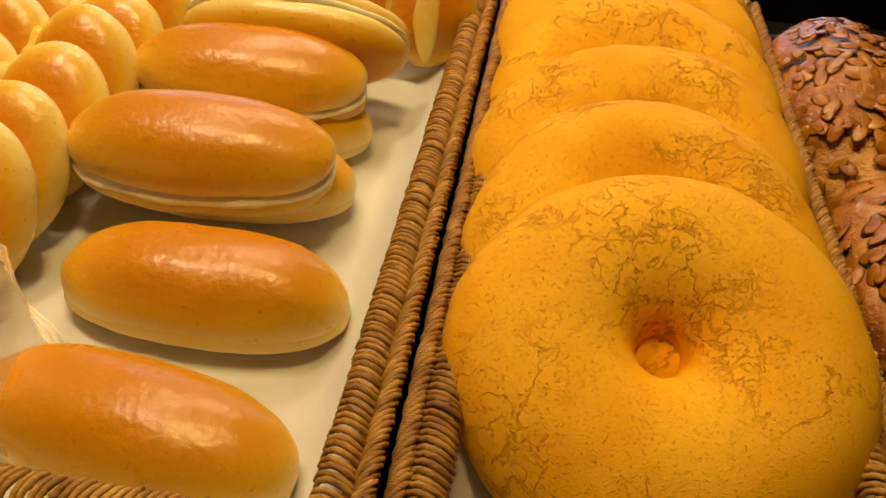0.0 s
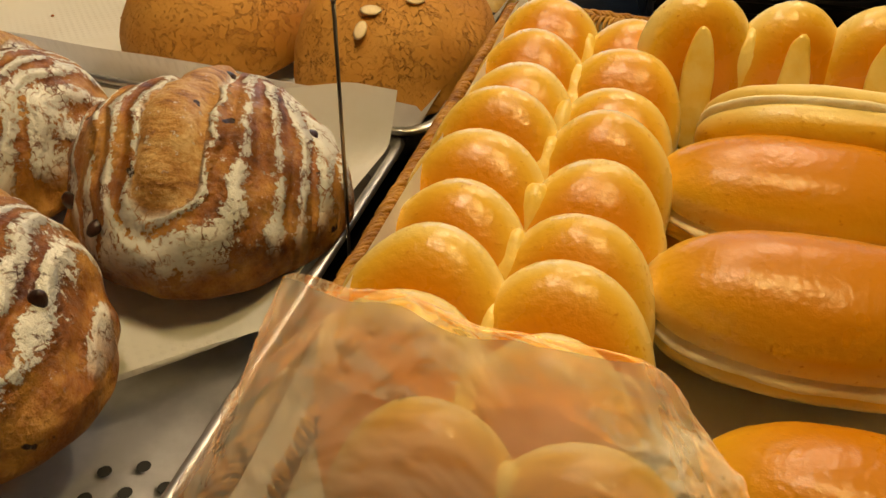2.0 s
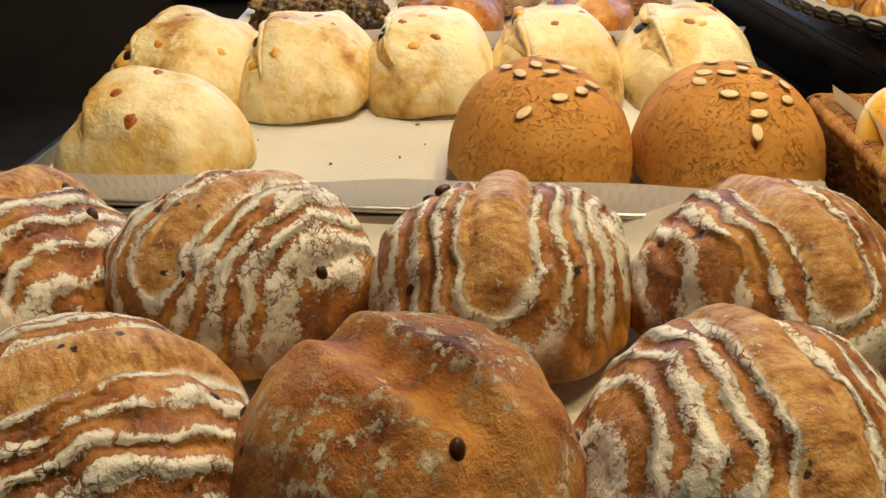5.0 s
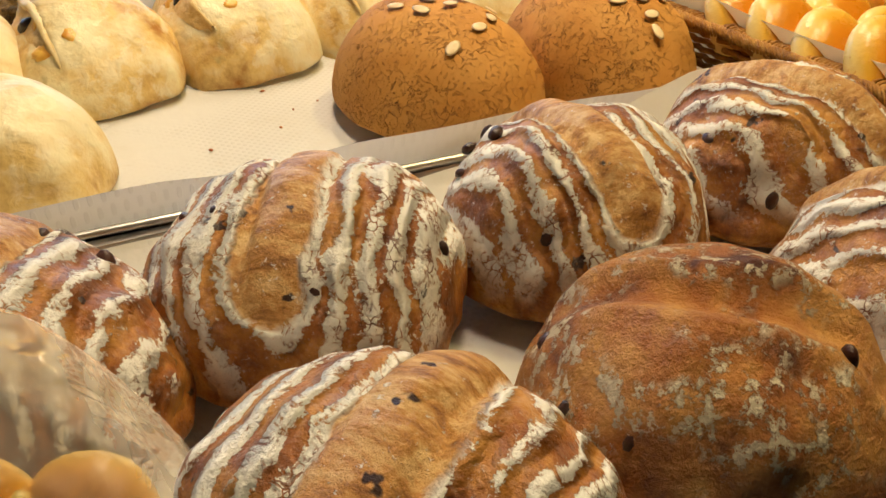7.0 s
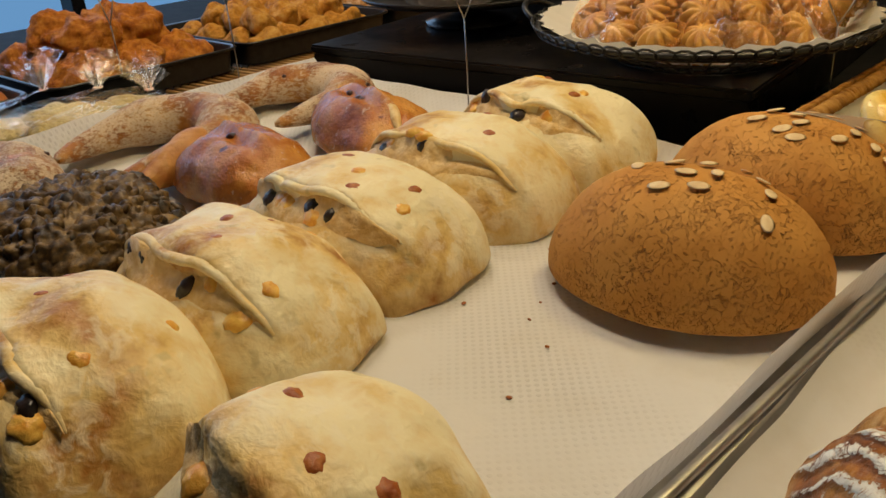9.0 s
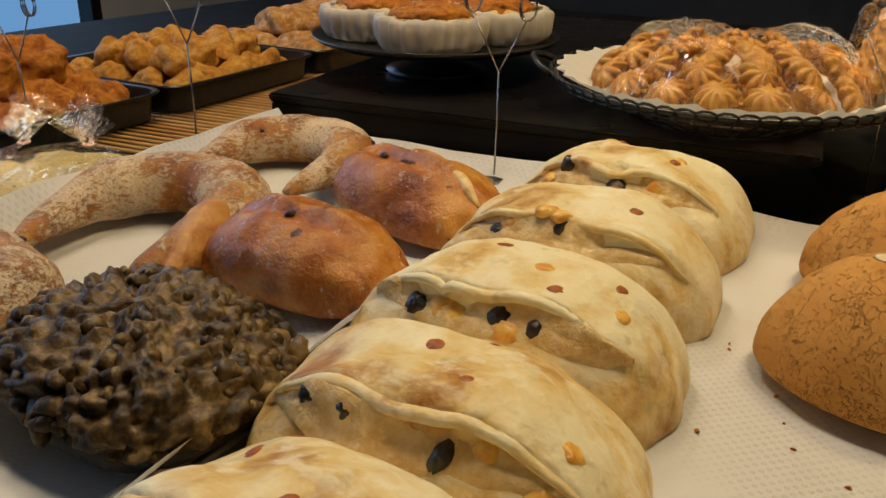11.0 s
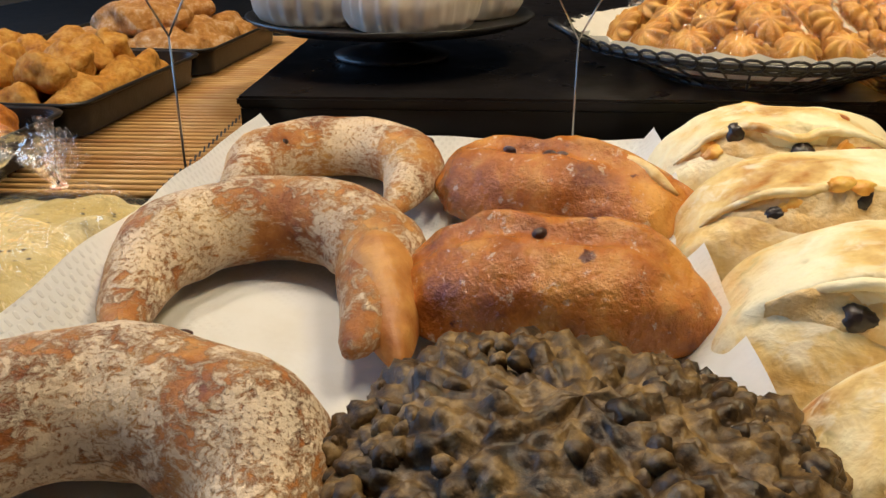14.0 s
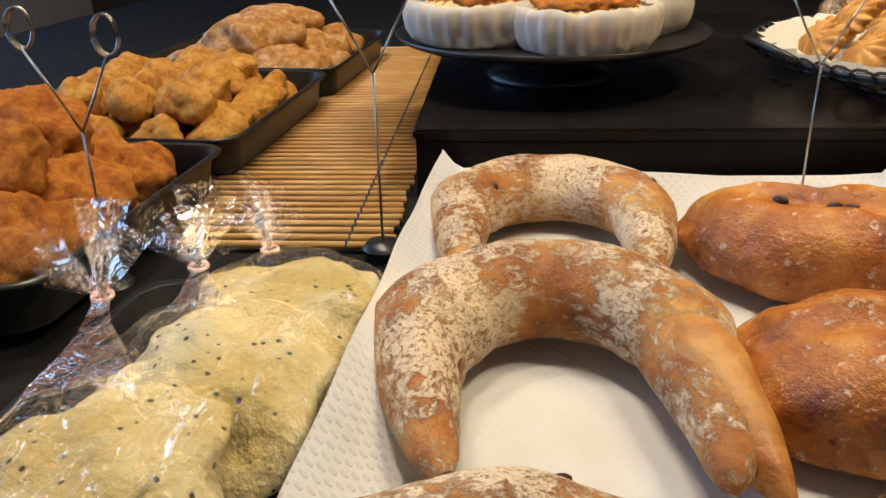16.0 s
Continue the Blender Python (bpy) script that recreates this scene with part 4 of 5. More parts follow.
horseshoe(pose(-0.392, 1.478, PAPER + 0.002, 0, 0, 0), 140, 0.074, 0.035, -122, 122)
horseshoe(pose(-0.606, 1.488, PAPER + 0.002, 0, 0, 6), 141, 0.078, 0.038, -128, 122, True)
horseshoe(pose(-0.864, 1.512, PAPER + 0.004, 0, 0, 10), 142, 0.082, 0.041, -118, 124)


def raisin_loaf(m, seed, L=0.112):
    e = empty("raisin_loaf", m, "glossy brown oval raisin bread with a ridge along its top", "bread", "raisin loaves")

    def shape(p):
        ridge = 0.006 * math.exp(-((p.x - 0.006) / 0.006) ** 2) * max(0, 1 - (p.y / 0.085) ** 2) - 0.006 * math.exp(-((p.x + 0.010) / 0.008) ** 2) * max(0, 1 - (p.y / 0.085) ** 2)
        return Vector((p.x, p.y, p.z + (ridge if p.z > 0.01 else 0)))
    v, f = puff(80, 40, 0.062, L, 0.056, 0.014, 0.94, 0.85, seed, 0.009, 17, 0.003, 60, shape)
    make("crust", v, f, M_RAISINLOAF, e)
    gash = [(0.002 + 0.004 * math.sin(t * 5), -L * 0.30 - t * L * 0.5, 0.0715 * (1 - ((L * 0.30 + t * L * 0.5) / (L * 1.02)) ** 2) ** 0.46 - 0.003) for t in (k / 12 for k in range(13))]
    make("open_gash", *tube(gash, [0.002 + 0.005 * math.sin(math.pi * k / 12) for k in range(13)], 8), M_CRUMB, e, label="pale torn crumb along the crest")
    rnd = random.Random(seed)
    for _ in range(8):
        y = rnd.uniform(-0.07, 0.07)
        v2, f2 = puff(10, 6, 0.006, 0.0045, 0.0035, 0.0035, 1, 1, rnd.random(), 0.002, 200)
        make("raisin", v2, f2, M_RAISIN, e, pose(rnd.uniform(-0.012, 0.010), y, 0.062 * (1 - (y / (L * 1.12)) ** 2) ** 0.5, rnd.uniform(0, 90), 0, rnd.uniform(0, 180)))
    return e


raisin_loaf(pose(-0.462, 1.275, PAPER + 0.002, 0, 0, -26), 150, 0.118)
raisin_loaf(pose(-0.640, 1.296, PAPER + 0.002, 0, 0, -14), 151, 0.104)


def bean_bread(m, seed):
    """A dark square bread under a thick, lumpy layer of bean crumble."""
    e = empty("bean_crumble_bread", m, "dark charcoal bread heaped with glossy brown bean crumble", "bread")
    v, f = puff(60, 24, 0.080, 0.102, 0.020, 0.022, 0.7, 0.6, seed, 0.006, 18)
    make("dark_base", v, f, M_BLACKDOUGH, e)

    def shape(p):
        k = 0.0
        q = Vector((p.x, p.y, p.z))
        d = noise.voronoi(q * 92)[0]
        d2 = noise.voronoi(q * 190)[0]
        k = 0.0030 * (1 - min(1, d2[0] * 1.5) ** 2) + 0.0080 * (1 - min(1, d[0] * 1.4) ** 2) + 0.005 * n3(p, 45, seed)
        n = Vector((p.x / 0.006, p.y / 0.008, max(p.z, 0.004) / 0.002)).normalized()
        return p + n * k
    v, f = puff(190, 90, 0.078, 0.102, 0.036, 0.010, 0.8, 0.72, seed, 0.008, 20, 0, 70, shape)
    make("crumble", [(x, y, z + 0.018) for x, y, z in v], f, M_BEAN, e)
    rnd = random.Random(seed)
    kinds = [make("bean_clump", *puff(16, 10, 0.0080, 0.0060, 0.0052, 0.0042, 1, 0.9, q * 3.7, 0.008, 120, 0.006, 300), M_BEAN, e, pose(0.01 * q, 0, 0.055)) for q in range(5)]
    for i in range(230):
        a, b = rnd.uniform(0, 6.283), math.asin(rnd.uniform(0.10, 1.0))
        ca, sa, r = math.cos(a), math.sin(a), math.cos(b) ** 0.72
        ca, sa = math.copysign(abs(ca) ** 0.8, ca), math.copysign(abs(sa) ** 0.8, sa)
        mm = pose(0.080 * ca * r, 0.104 * sa * r, 0.026 + 0.038 * math.sin(b), rnd.uniform(0, 360), rnd.uniform(0, 360), rnd.uniform(0, 360)) @ Matrix.Scale(rnd.uniform(0.4, 1.0) + 0.5 * rnd.random() ** 3, 4)
        share(kinds[i % 5], mm)
    return e


bean_bread(pose(-0.830, 1.300, PAPER + 0.002, 0, 0, -20), 160)


holes = []
for i in range(9):
    for j in range(6):
        hx, hy = 0.281 - i * 0.016, -0.189 + j * 0.016 + (0.008 if i % 2 else 0)
        if (0.300 - hx) + (hy + 0.206) < 0.15:
            holes.append((hx, hy))
loaf_tray = next(o for o in scene.objects if o.name == "baking_tray")
hole = None
for hx, hy in holes:
    if hole is None:
        hole = make("punched_hole", [(0.0035 * math.cos(a * math.pi / 6), 0.0035 * math.sin(a * math.pi / 6), 0.0025) for a in range(12)], [tuple(range(12))], M_HOLE, loaf_tray, pose(hx, hy, 0), smooth=False)
    else:
        share(hole, pose(hx, hy, 0))

# crumbs fallen on the bread tray's paper
rnd = random.Random(77)
crumbs = []
for _ in range(26):
    cv, cf = puff(7, 5, rnd.uniform(0.0008, 0.003), rnd.uniform(0.0008, 0.0022), 0.001, 0.0006, 1, 1, rnd.random() * 50, 0.001, 300)
    crumbs.append((at(TB @ up @ pose(rnd.uniform(-0.22, 0.22), rnd.uniform(-0.12, 0.06), 0.0030, 0, 0, rnd.uniform(0, 180)), cv), cf))
tagged(make("bread_crumbs", *merge(*crumbs), M_TOAST), "small brown crumbs scattered on greaseproof paper", "crumbs", kind="stuff")


# ---------------------------------------------------------------- riser, stand and wire basket
riser = empty("display_riser", pose(0.259, 1.254, TOP + 0.001), "glossy black riser box on the counter", "riser")
slab("riser_top", -0.491, 0.491, -0.354, 0.354, 0.062, 0.074, M_COUNTER, riser, bevel=0.003)
slab("riser_side", -0.488, 0.488, -0.351, 0.351, 0.0, 0.062, M_COUNTER, riser, bevel=0.002)


def cake_stand(m):
    e = empty("cake_stand", m, "black footed cake stand holding a paper-wrapped cake", "cake stand")
    prof = ((0.075, 0.0), (0.078, 0.006), (0.05, 0.012), (0.022, 0.02), (0.020, 0.034), (0.05, 0.041), (0.165, 0.045), (0.182, 0.051), (0.189, 0.058), (0.186, 0.0585), (0.176, 0.052), (0.0, 0.050))
    n = 48
    for part_name, pr in (("foot", prof[:6]), ("plate", prof[5:])):
        v = [(r * math.cos(2 * math.pi * i / n), r * math.sin(2 * math.pi * i / n), z) for i in range(n) for r, z in pr]
        make(part_name, v, grid_faces(n, len(pr)), M_BLACKTRAY, e)
    return e


def wrapped_cake(m, seed):
    """A round cake in pleated white paper whose edge is folded in, nut crumble showing in the middle."""
    e = empty("wrapped_cake", m, "round cake in pleated white paper with nut crumble", "cake", "wrapped cakes")
    n, v = 96, []
    prof = ((0.066, 0.0), (0.074, 0.004), (0.079, 0.016), (0.082, 0.030), (0.082, 0.040), (0.079, 0.046), (0.074, 0.0475), (0.071, 0.046))
    for i in range(n):
        a = 2 * math.pi * i / n
        for j, (r, z) in enumerate(prof):
            w = 0.0034 * math.sin(a * 23 + 3 * n3((math.cos(a), math.sin(a), 0), 2, seed)) * (1 if j > 1 else 0.3) + 0.005 * n3((math.cos(a), math.sin(a), z * 9), 2.6, seed)
            v.append(((r + w) * math.cos(a), (r + w) * math.sin(a), z + (0.006 * n3((math.cos(a), math.sin(a), 1), 3, seed) if j > 4 else 0)))
    make("paper_case", v, grid_faces(n, len(prof)), M_CASEPAPER, e)
    v, f = puff(56, 24, 0.070, 0.070, 0.030, 0.024, 1, 0.8, seed, 0.004, 40)
    make("cake", [(x, y, z + 0.004) for x, y, z in v], f, M_CRUMB, e)
    v, f = puff(72, 24, 0.058, 0.056, 0.016, 0.012, 1, 0.7, seed + 3, 0.008, 60, 0.007, 190)
    make("crumble_top", [(x, y, z + 0.034) for x, y, z in v], f, M_FRIED, e)
    return e


STAND = (0.012, 1.462)
cake_stand(pose(STAND[0], STAND[1], 0.888))
for a in (0, 90, 180, 270):
    wrapped_cake(pose(STAND[0] + 0.094 * math.cos(radians(a + 20)), STAND[1] + 0.094 * math.sin(radians(a + 20)), 0.939), a)


def wire_basket(m):
    """A shallow round basket of looped black wire with two twisted side handles."""
    e = empty("wire_basket", m, "shallow round black wire basket with looped edge", "basket")
    for r, z, t in ((0.11, 0.003, 0.003), (0.145, 0.018, 0.002), (0.185, 0.034, 0.002), (0.215, 0.046, 0.004)):
        make("ring_wire", *tube([(r * math.cos(a * math.pi / 36), r * math.sin(a * math.pi / 36), z) for a in range(72)], t, 6, True), M_BLACKTRAY, e)
    rib = make("rib_wire", *tube([(r, 0, z) for r, z in ((0.02, 0.002), (0.11, 0.003), (0.145, 0.018), (0.185, 0.034), (0.217, 0.046))], 0.0015, 5), M_BLACKTRAY, e)
    for i in range(1, 44):
        share(rib, pose(0, 0, 0, 0, 0, 360 * i / 44))
    loop = make("edge_loop", *tube([(0.219 + 0.004 * math.sin(b), 0.012 * math.cos(b), 0.047 + 0.007 * math.sin(b)) for b in (k * math.pi / 5 for k in range(10))], 0.0016, 5, True), M_BLACKTRAY, e)
    for i in range(1, 66):
        share(loop, pose(0, 0, 0, 0, 0, 360 * i / 66))
    for a in (100, 280):
        pts = [(0.215 + 0.030 * math.sin(t), 0.045 * math.cos(t), 0.048 + 0.016 * math.sin(t)) for t in (k * math.pi / 12 for k in range(13))]
        make("side_handle", *tube(pts, 0.0045, 7), M_BLACKTRAY, e, pose(0, 0, 0, 0, 0, a))
    return e


WB = (-0.085, 1.020, 0.888)
wire_basket(pose(*WB))
nd = 96
v = []
for i in range(nd):
    a = 2 * math.pi * i / nd
    for j, (r, z) in enumerate(((0.0, 0.008), (0.10, 0.009), (0.145, 0.023), (0.183, 0.039), (0.212, 0.053))):
        w = 0.006 * math.sin(a * 30) * (j / 4) ** 3
        v.append(((r + w) * math.cos(a), (r + w) * math.sin(a), z + abs(w) * 0.8))
tagged(make("doily", v, grid_faces(nd, 5), M_WHITEPAPER, m=pose(*WB)), "scalloped white paper doily lining the wire basket", "paper")


def shell_mesh(seed):
    nu, nv, v = 80, 14, []
    for i in range(nu):
        a = 2 * math.pi * i / nu
        for j in range(nv):
            b = -math.pi / 2 + math.pi * j / (nv - 1)
            r = math.cos(b) * (1 + 0.17 * math.sin(a * 10 + 2.2 * math.sin(b)))
            v.append((0.021 * r * math.cos(a), 0.024 * r * math.sin(a), 0.014 * math.sin(b) * (1 if b > 0 else 0.5) + 0.007))
    return v, grid_faces(nu, nv)


first = None
rnd = random.Random(5)
for ringr, cnt_, z in ((0.145, 17, 0.046), (0.10, 12, 0.046), (0.05, 7, 0.048), (0.115, 13, 0.068), (0.065, 8, 0.070), (0.02, 3, 0.074)):
    for i in range(cnt_):
        a = 2 * math.pi * i / cnt_ + ringr * 9
        mm = pose(WB[0] + ringr * math.cos(a), WB[1] + ringr * math.sin(a), WB[2] + z - (0.016 if ringr < 0.12 and z < 0.06 else 0) + rnd.uniform(-0.002, 0.002), rnd.uniform(15, 60), rnd.uniform(-25, 25), math.degrees(a) + 90 + rnd.uniform(-30, 30))
        if first is None:
            first = make("shell_cookie", *shell_mesh(0), M_SHELL, m=mm)
            tagged(first, "golden piped shell-shaped butter cookie heaped in a basket", "cookie", "shell cookies")
        else:
            copy_thing(first, mm)


def finger_mesh():
    n, k, v = 40, 14, []
    for i in range(n):
        s = i / (n - 1)
        e_ = min(1.0, 8 * min(s, 1 - s) + 0.15) ** 0.5
        for j in range(k):
            a = 2 * math.pi * j / k
            r = 0.0135 * e_ * (1 + 0.13 * math.sin(s * 34 + a))
            v.append((r * math.cos(a), r * math.sin(a), 0.085 * s))
    f = [(i * k + j, (i + 1) * k + j, (i + 1) * k + (j + 1) % k, i * k + (j + 1) % k) for i in range(n - 1) for j in range(k)]
    return v, f + [tuple(range(k))[::-1], tuple((n - 1) * k + j for j in range(k))]


fing = None
for i in range(6):
    mm = pose(-0.115 + i * 0.029, 0.862 + 0.004 * (i % 2), WB[2] + 0.052, 24, 4 - 2 * i, 12 * i)
    if fing is None:
        fing = tagged(make("finger_cookie", *finger_mesh(), M_SHELL, m=mm), "golden twisted finger cookie standing in a clear bag", "cookie", "finger cookies")
    else:
        copy_thing(fing, mm)


def film_over(name, m, rx, ry, h, seed, label, wr=0.12):
    """Crumpled clear film drawn over what lies under it."""
    nu, nv, v = 64, 30, []
    for i in range(nu):
        a = 2 * math.pi * i / nu
        for j in range(nv):
            b = math.pi / 2 * j / (nv - 1)
            p = Vector((rx * math.cos(a) * math.cos(b) ** 0.7, ry * math.sin(a) * math.cos(b) ** 0.7, h * math.sin(b)))
            k = 1 + wr * n3(p, 22, seed) + wr * 0.5 * n3(p, 60, seed) + wr * 0.5 * abs(n3((p.x * 3, p.y, p.z), 30, seed))
            v.append((p.x * k, p.y * k, p.z * k))
    ob = make(name, v, grid_faces(nu, nv), M_FILM, m=m)
    ob.visible_shadow = False
    return tagged(ob, label, "bag", "clear bags")


for i, (dx, dy) in enumerate(((-0.09, 0.05), (-0.07, -0.08), (0.06, 0.06), (0.07, -0.07))):
    film_over("cookie_bag", pose(WB[0] + dx, WB[1] + dy, WB[2] + 0.030), 0.085, 0.085, 0.075, 200 + i, "crinkled clear bag around shell cookies")

film_over("cookie_bag", pose(-0.045, 0.862, WB[2] + 0.045), 0.105, 0.030, 0.105, 210, "clear bag around a row of finger cookies", 0.08)

# ---------------------------------------------------------------- bamboo mat
mat_e = empty("bamboo_mat", pose(0, 0, TOP + 0.002, 0, 0, 0), "mat of thin amber bamboo rods on the counter", "mat")
rod = None
for i in range(60):
    x = -0.36 + i * 0.0165
    mm = pose(x, 1.745 + random.uniform(-0.003, 0.003), 0.0045, 0, 0, random.uniform(-0.5, 0.5))
    if rod is None:
        rod = make("rod", *tube([(0, -0.130, 0), (0, 0.130, 0)], 0.0040, 8), M_BAMBOO, mat_e, mm)
    else:
        share(rod, mm)
for yy in (1.655, 1.83):
    pts = [(-0.36825 + k * 0.00825, yy, 0.0045 + (0.0052 if k % 2 else -0.003)) for k in range(120)]
    make("cord", *tube(pts, 0.0012, 5), M_BLACKDOUGH, mat_e)


# ---------------------------------------------------------------- black trays of fried buns
def lump(name, m, r, seed, material, label, category, group, k=0.2, long=0.9):
    def shape(p):
        d = noise.voronoi(Vector(p) * 62 + Vector((seed, 0, 0)))[0][0]
        d2 = noise.voronoi(Vector(p) * 170 + Vector((seed, 0, 0)))[0][0]
        return p * (1 + k * 0.7 * (0.5 - min(d, 1)) + k * 0.35 * (0.5 - min(d2, 1)) + k * n3(p, 40, seed))
    v, f = puff(72, 44, r, r * long, r * 0.8, r * 0.5, 1, 0.9, seed, r * 0.3, 26, 0, 70, shape)
    ob = make(name, v, f, material, m=m)
    return tagged(ob, label, category, group)


TRAYS = ((-0.365, 1.990, 0.34), (0.000, 1.957, 0.36), (0.375, 1.920, 0.36), (-0.735, 2.027, 0.34))
for x, y, lx in TRAYS:
    pan("black_tray", pose(x, y, TOP + 0.012, 0, 0, -5), lx, 0.340, 0.042, 0.008, 0.004, M_BLACKTRAY, "deep black enamelled tray of fried buns", group="black trays")
rnd = random.Random(11)
first = None
for (x, y, lx), mat, nm, lab, cols, big in (
        (TRAYS[0], M_FRIED, "fried_bun", "craggy orange-brown fried bun in a black tray", 3, 0.053),
        (TRAYS[1], M_FRIED2, "seeded_bun", "knobbly golden fried bun dotted with seeds", 5, 0.036),
        (TRAYS[2], M_SUGAR, "sugared_bun", "long brown roll dusted with sugar in a black tray", 4, 0.044),
        (TRAYS[3], M_BROWNBUN, "brown_bun", "smooth brown bun in a black tray", 4, 0.046)):
    first = []
    rows_ = 2 if mat is M_SUGAR else 4 if big < 0.045 else 3
    for layer in range(2):
        for i in range(cols - layer):
            for j in range(rows_ - layer):
                px = x + ((i + 0.5 + 0.5 * layer) / cols - 0.5) * (lx - 0.06) + rnd.uniform(-0.006, 0.006)
                py = y + ((j + 0.5 + 0.5 * layer) / rows_ - 0.5) * 0.28 + rnd.uniform(-0.006, 0.006)
                mm = pose(px, py, TOP + 0.014 + layer * big * 0.95, 0, 0, rnd.uniform(-15, 15) if mat is M_SUGAR else rnd.uniform(0, 360))
                if len(first) < 4:
                    first.append(lump(nm, mm, big, 300 + len(first) * 7 + x * 9, mat, lab, "bun", nm.replace("_", " ") + "s", 0.04 if mat is M_BROWNBUN else 0.08 if mat is M_SUGAR else 0.2, 1.7 if mat is M_SUGAR else 0.9))
                else:
                    copy_thing(first[(i * 2 + j + layer) % 4], mm)


# ---------------------------------------------------------------- bagged flat buns
def bagged_bun(m, seed, knot):
    """A pale seeded bun in a clear bag that is twisted shut into a tuft."""
    e = empty("bagged_bun", m, "pale seeded bun in a crinkled clear bag tied in a tuft", "bread", "bagged buns")
    v, f = puff(72, 30, 0.080, 0.068, 0.036, 0.014, 0.90, 0.75, seed, 0.024, 27, 0.008, 60)
    make("bun", v, f, M_FLATBUN, e)
    nu, nv, vv = 72, 30, []
    kx, ky, kz = knot
    for i in range(nu):
        a = 2 * math.pi * i / nu
        for j in range(nv):
            s = j / (nv - 1)
            b = math.pi / 2 * min(1.0, s / 0.62)
            if s <= 0.62:
                cb = math.cos(b * 0.80) ** 0.6
                p = Vector((0.094 * math.cos(a) * cb, 0.080 * math.sin(a) * cb, 0.058 * math.sin(b * 0.8) / math.sin(0.8 * math.pi / 2)))
                w = 0.10
            else:
                t = (s - 0.62) / 0.38
                r = 0.043 * (1 - t) ** 1.5 + 0.005
                p = Vector((kx * t + r * math.cos(a), ky * t + r * math.sin(a) * 0.85, 0.056 + (kz - 0.056) * t))
                w = 0.25
            q = 1 + w * n3(p, 26, seed) + 0.05 * math.sin(a * 13 + 4 * s) * s
            vv.append((p.x * q if s <= 0.62 else p.x + (q - 1) * r * math.cos(a), p.y * q if s <= 0.62 else p.y + (q - 1) * r * math.sin(a), max(p.z, 0.002)))
    bag = make("bag", vv, grid_faces(nu, nv), M_FILM, e)
    bag.visible_shadow = False
    rnd = random.Random(seed)
    tuft = []
    for i in range(26):
        a = rnd.uniform(0, 6.28)
        L, sp = rnd.uniform(0.035, 0.062), rnd.uniform(0.15, 1.1)
        d = Vector((math.cos(a) * sp, math.sin(a) * sp, 1)).normalized()
        side = d.cross(Vector((math.cos(a * 2.3), math.sin(a * 2.3), 0.2))).normalized()
        k0 = Vector((kx, ky, kz))
        rows = [k0 + d * L * s + side * wd for s in (0, 0.35, 0.7, 1.0) for wd in (-0.002 - 0.009 * s, 0.0025 * math.sin(s * 5), 0.002 + 0.009 * s)]
        tuft.append((rows, [(r * 3 + c, r * 3 + c + 1, r * 3 + c + 4, r * 3 + c + 3) for r in range(3) for c in range(2)]))
    tf = make("tuft", *merge(*tuft), M_FILM, e)
    tf.visible_shadow = False
    make("tie", *tube([(kx + 0.006 * math.cos(a), ky + 0.006 * math.sin(a), kz) for a in (k * math.pi / 5 for k in range(10))], 0.0014, 5, True), M_TIE, e, label="thin red and white tie")
    return e


M_TIE = mat_plain("tie_tape", (0.55, 0.20, 0.15), (0.80, 0.74, 0.68), 300, 0.4)
bagged_bun(pose(-0.555, 1.655, TOP + 0.010, 0, 0, 10), 180, (0.075, 0.018, 0.046))
bagged_bun(pose(-0.645, 1.680, TOP + 0.014, 0, -4, 0), 181, (0.104, 0.036, 0.049))
bagged_bun(pose(-0.745, 1.705, TOP + 0.018, 0, -6, -8), 182, (0.138, 0.066, 0.046))
bagged_bun(pose(-0.860, 1.725, TOP + 0.018, 0, -4, 12), 183, (0.060, 0.070, 0.066))
pan("black_tray", pose(-0.690, 1.715, TOP + 0.001, 0, 0, -5), 0.46, 0.20, 0.014, 0.008, 0.004, M_BLACKTRAY, "low black tray under bagged buns", group="black trays")


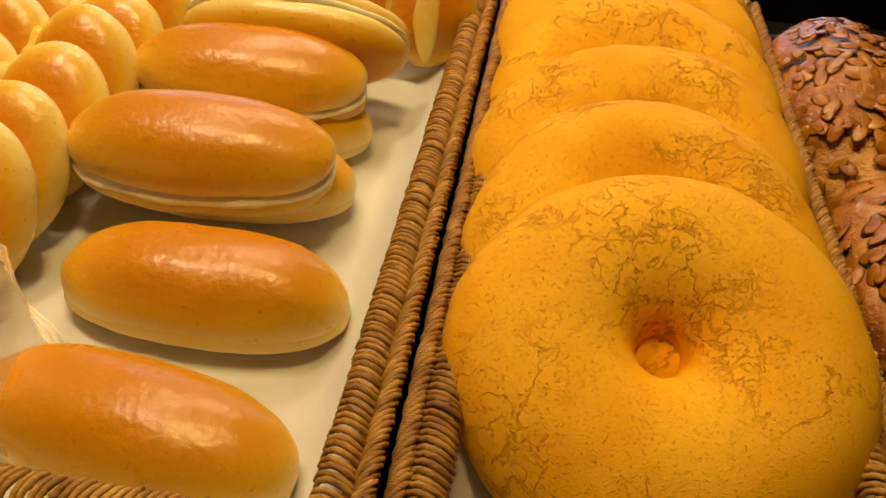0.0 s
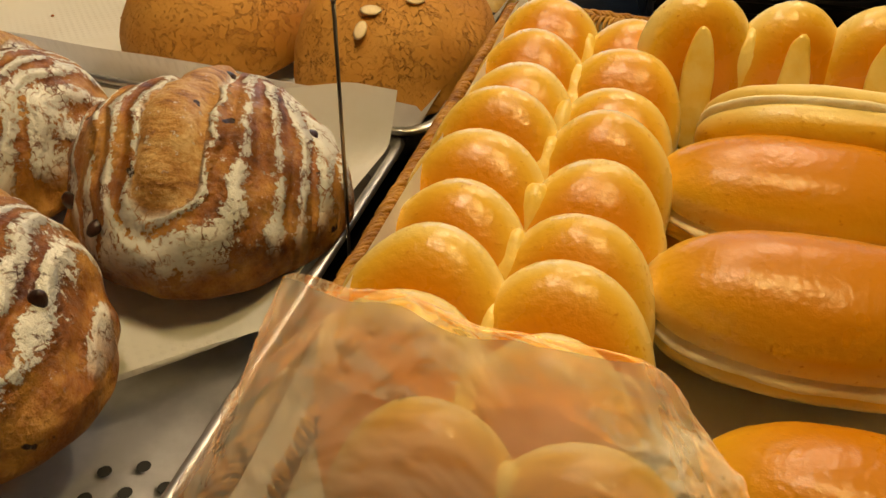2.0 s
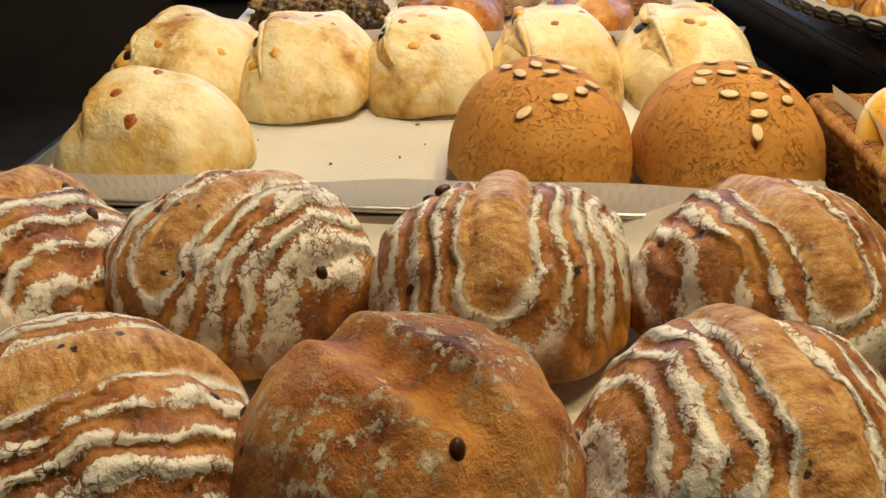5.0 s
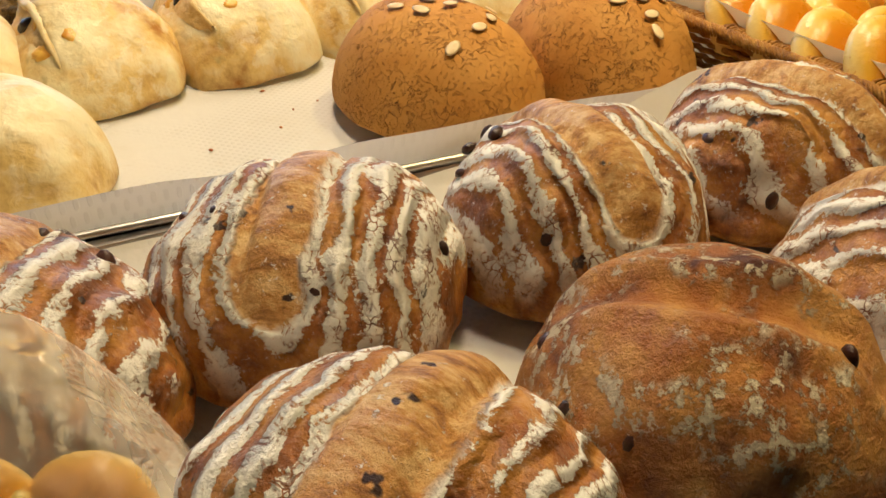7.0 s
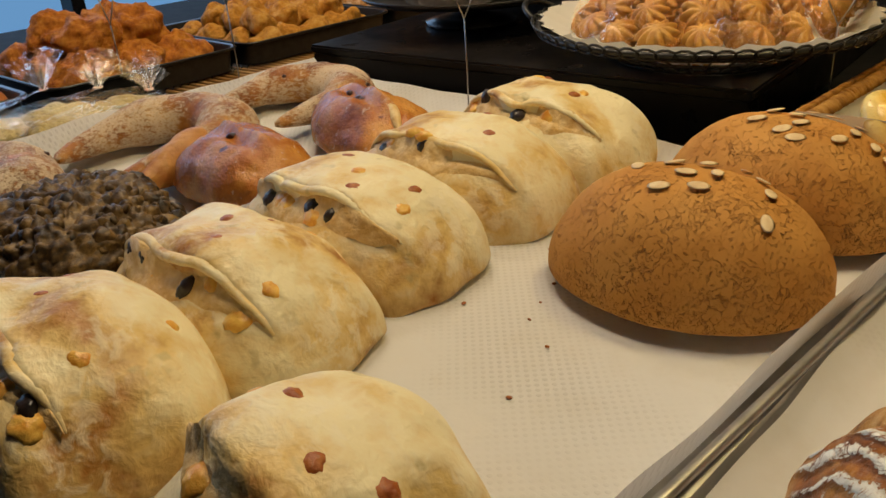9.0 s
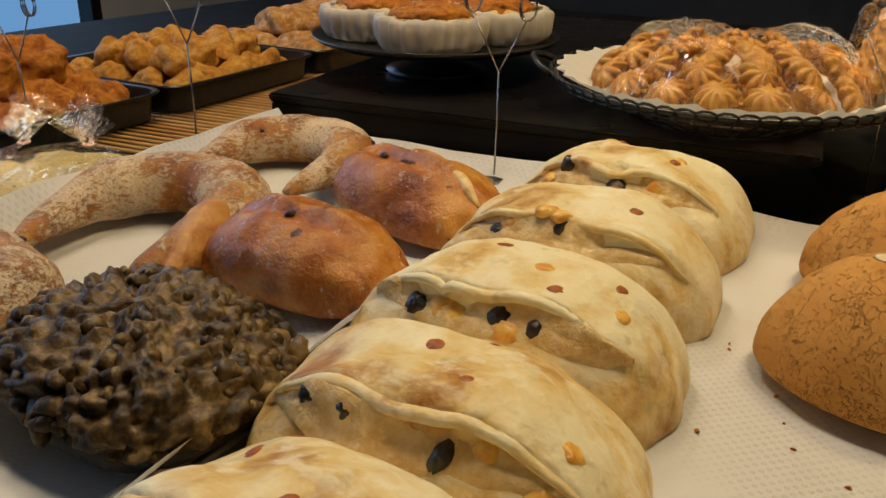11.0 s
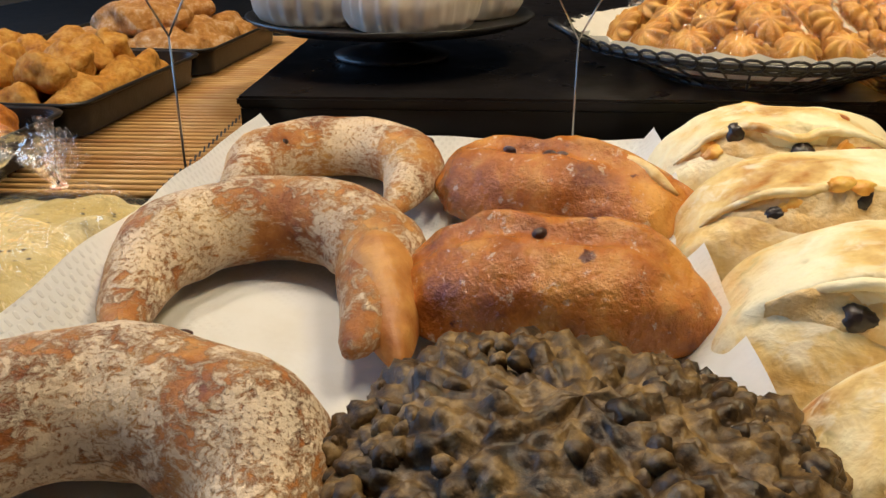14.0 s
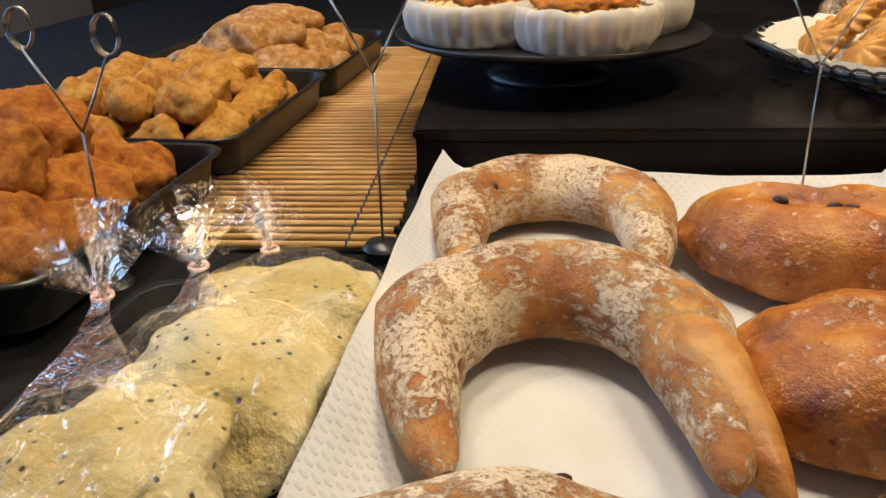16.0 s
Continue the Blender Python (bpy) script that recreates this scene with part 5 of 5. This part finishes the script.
# ---------------------------------------------------------------- bagged bread standing in front
def carrier(m, seed, sx, sy, sz, size, label):
    """A twin roll standing in a loose, cloudy plastic bag with a flat open top and sharp folds."""
    e = empty("bagged_bread", m, label, "bread", "bags in front")
    for dx in (-1, 1):
        v, f = puff(40, 22, 0.036, 0.044, 0.024, 0.014, 0.97, 0.72, seed + dx, 0.003, 22)
        make("lobe", v, f, M_BUN, e, pose(dx * 0.027 * size, 0.024, sz * 0.40 * size, 70, 0, 0) @ Matrix.Scale(size, 4))
    v, f = puff(28, 12, 0.012, 0.036, 0.012, 0.008, 1, 1, seed, 0.004, 70)
    make("custard", v, f, M_CUSTARD, e, pose(0, 0.010, sz * 0.40 * size, 70, 0, 0) @ Matrix.Scale(size, 4))
    nu, nv, vv = 160, 60, []
    rnd = random.Random(seed)
    folds = [(Vector((rnd.uniform(-1, 1), rnd.uniform(-1, 1), rnd.uniform(-0.8, 0.8))).normalized(), rnd.uniform(22, 60), rnd.uniform(0, 6)) for _ in range(6)]
    for i in range(nu):
        a = 2 * math.pi * i / nu
        ca, sa = math.cos(a), math.sin(a)
        ca, sa = math.copysign(abs(ca) ** 0.62, ca), math.copysign(abs(sa) ** 0.62, sa)
        for j in range(nv):
            s = j / (nv - 1)
            wx = sx * (1.0 - 0.48 * s ** 1.8)
            wy = sy * (1.0 - 0.94 * s ** 2.6) + 0.002
            p = Vector((wx * ca - 0.022 * s, wy * sa + 0.02 * s, sz * s))
            q = 0.0
            for d, k, ph in folds:
                q += 0.0034 * (1 - 2 * abs(math.sin(d.dot(p) * k + ph + 1.4 * n3(p, 10, seed))) ** 0.6)
            q += 0.010 * n3(p, 11, seed)
            out = Vector((ca, sa, 0)).normalized() * q * min(1.0, 4 * s + 0.15) * (1 - 0.6 * s)
            top = 0.012 * n3((p.x * 1.6, 0, 3), 22, seed) * s ** 4
            vv.append((p.x + out.x, p.y + out.y, max(p.z + top, 0.001)))
    b = make("bag", vv, grid_faces(nu, nv), M_BAG, e)
    b.visible_shadow = False
    return e




carrier(pose(-0.312, 0.300, 0.832, 0, 0, -8), 190, 0.112, 0.070, 0.150, 1.0, "soft twin roll in a cloudy crumpled plastic bag")
carrier(pose(-1.000, 0.478, 0.832, 0, 0, -30), 191, 0.082, 0.060, 0.134, 0.7, "bread in a cloudy crumpled plastic bag")


# ---------------------------------------------------------------- price clip stands
def clip_stand(m, h, lean=(0.0, 0.0), turn=0.0, arms=((-0.030, 0.058), (0.034, 0.064))):
    """A wire stem on a small foot that forks into two arms, each ending in a coiled clip."""
    e = empty("clip_stand", m @ pose(0, 0, 0, 0, 0, turn), "thin wire price clip stand forking into two coiled clips", "clip stand", "clip stands")
    top = Vector((lean[0], lean[1], h))
    make("stem", *tube([(0, 0, 0.003), top * 0.5 + Vector((0.0015, 0, 0)), top], 0.0011, 6), M_WIRE, e)
    n = 20
    prof = ((0.0, 0.006), (0.014, 0.005), (0.018, 0.0))
    make("foot", [(r * math.cos(2 * math.pi * i / n), r * math.sin(2 * math.pi * i / n), z) for i in range(n) for r, z in prof], grid_faces(n, 3), M_BLACKTRAY, e)
    for dy, up in arms:
        tip = top + Vector((0, dy, up))
        arm = make("arm", *tube([top, top + (tip - top) * 0.5 + Vector((0.001, 0, 0)), tip], 0.0010, 6), M_WIRE, e)
        coil = [(0.0030 * (k / 14), 0.0095 * math.cos(t), 0.014 + 0.015 * math.sin(t)) for k, t in ((k, -1.57 + k * math.pi / 7) for k in range(36))]
        make("clip_coil", *tube(coil, 0.0011, 5), M_WIRE, arm, Matrix.Translation(tip))
    return e


clip_stand(pose(-0.372, 1.621, TOP + 0.010), 0.150)
clip_stand(pose(-0.430, 1.838, TOP + 0.001), 0.128)
clip_stand(pose(-0.298, 1.250, PAPER + 0.002), 0.128)
clip_stand(pose(-0.414, 0.512, TOP + 0.001), 0.185, (0.006, 0.004), 90, ((-0.004, 0.014), (0.016, 0.034)))
clip_stand(pose(-0.130, 0.845, TOP + 0.001), 0.133)
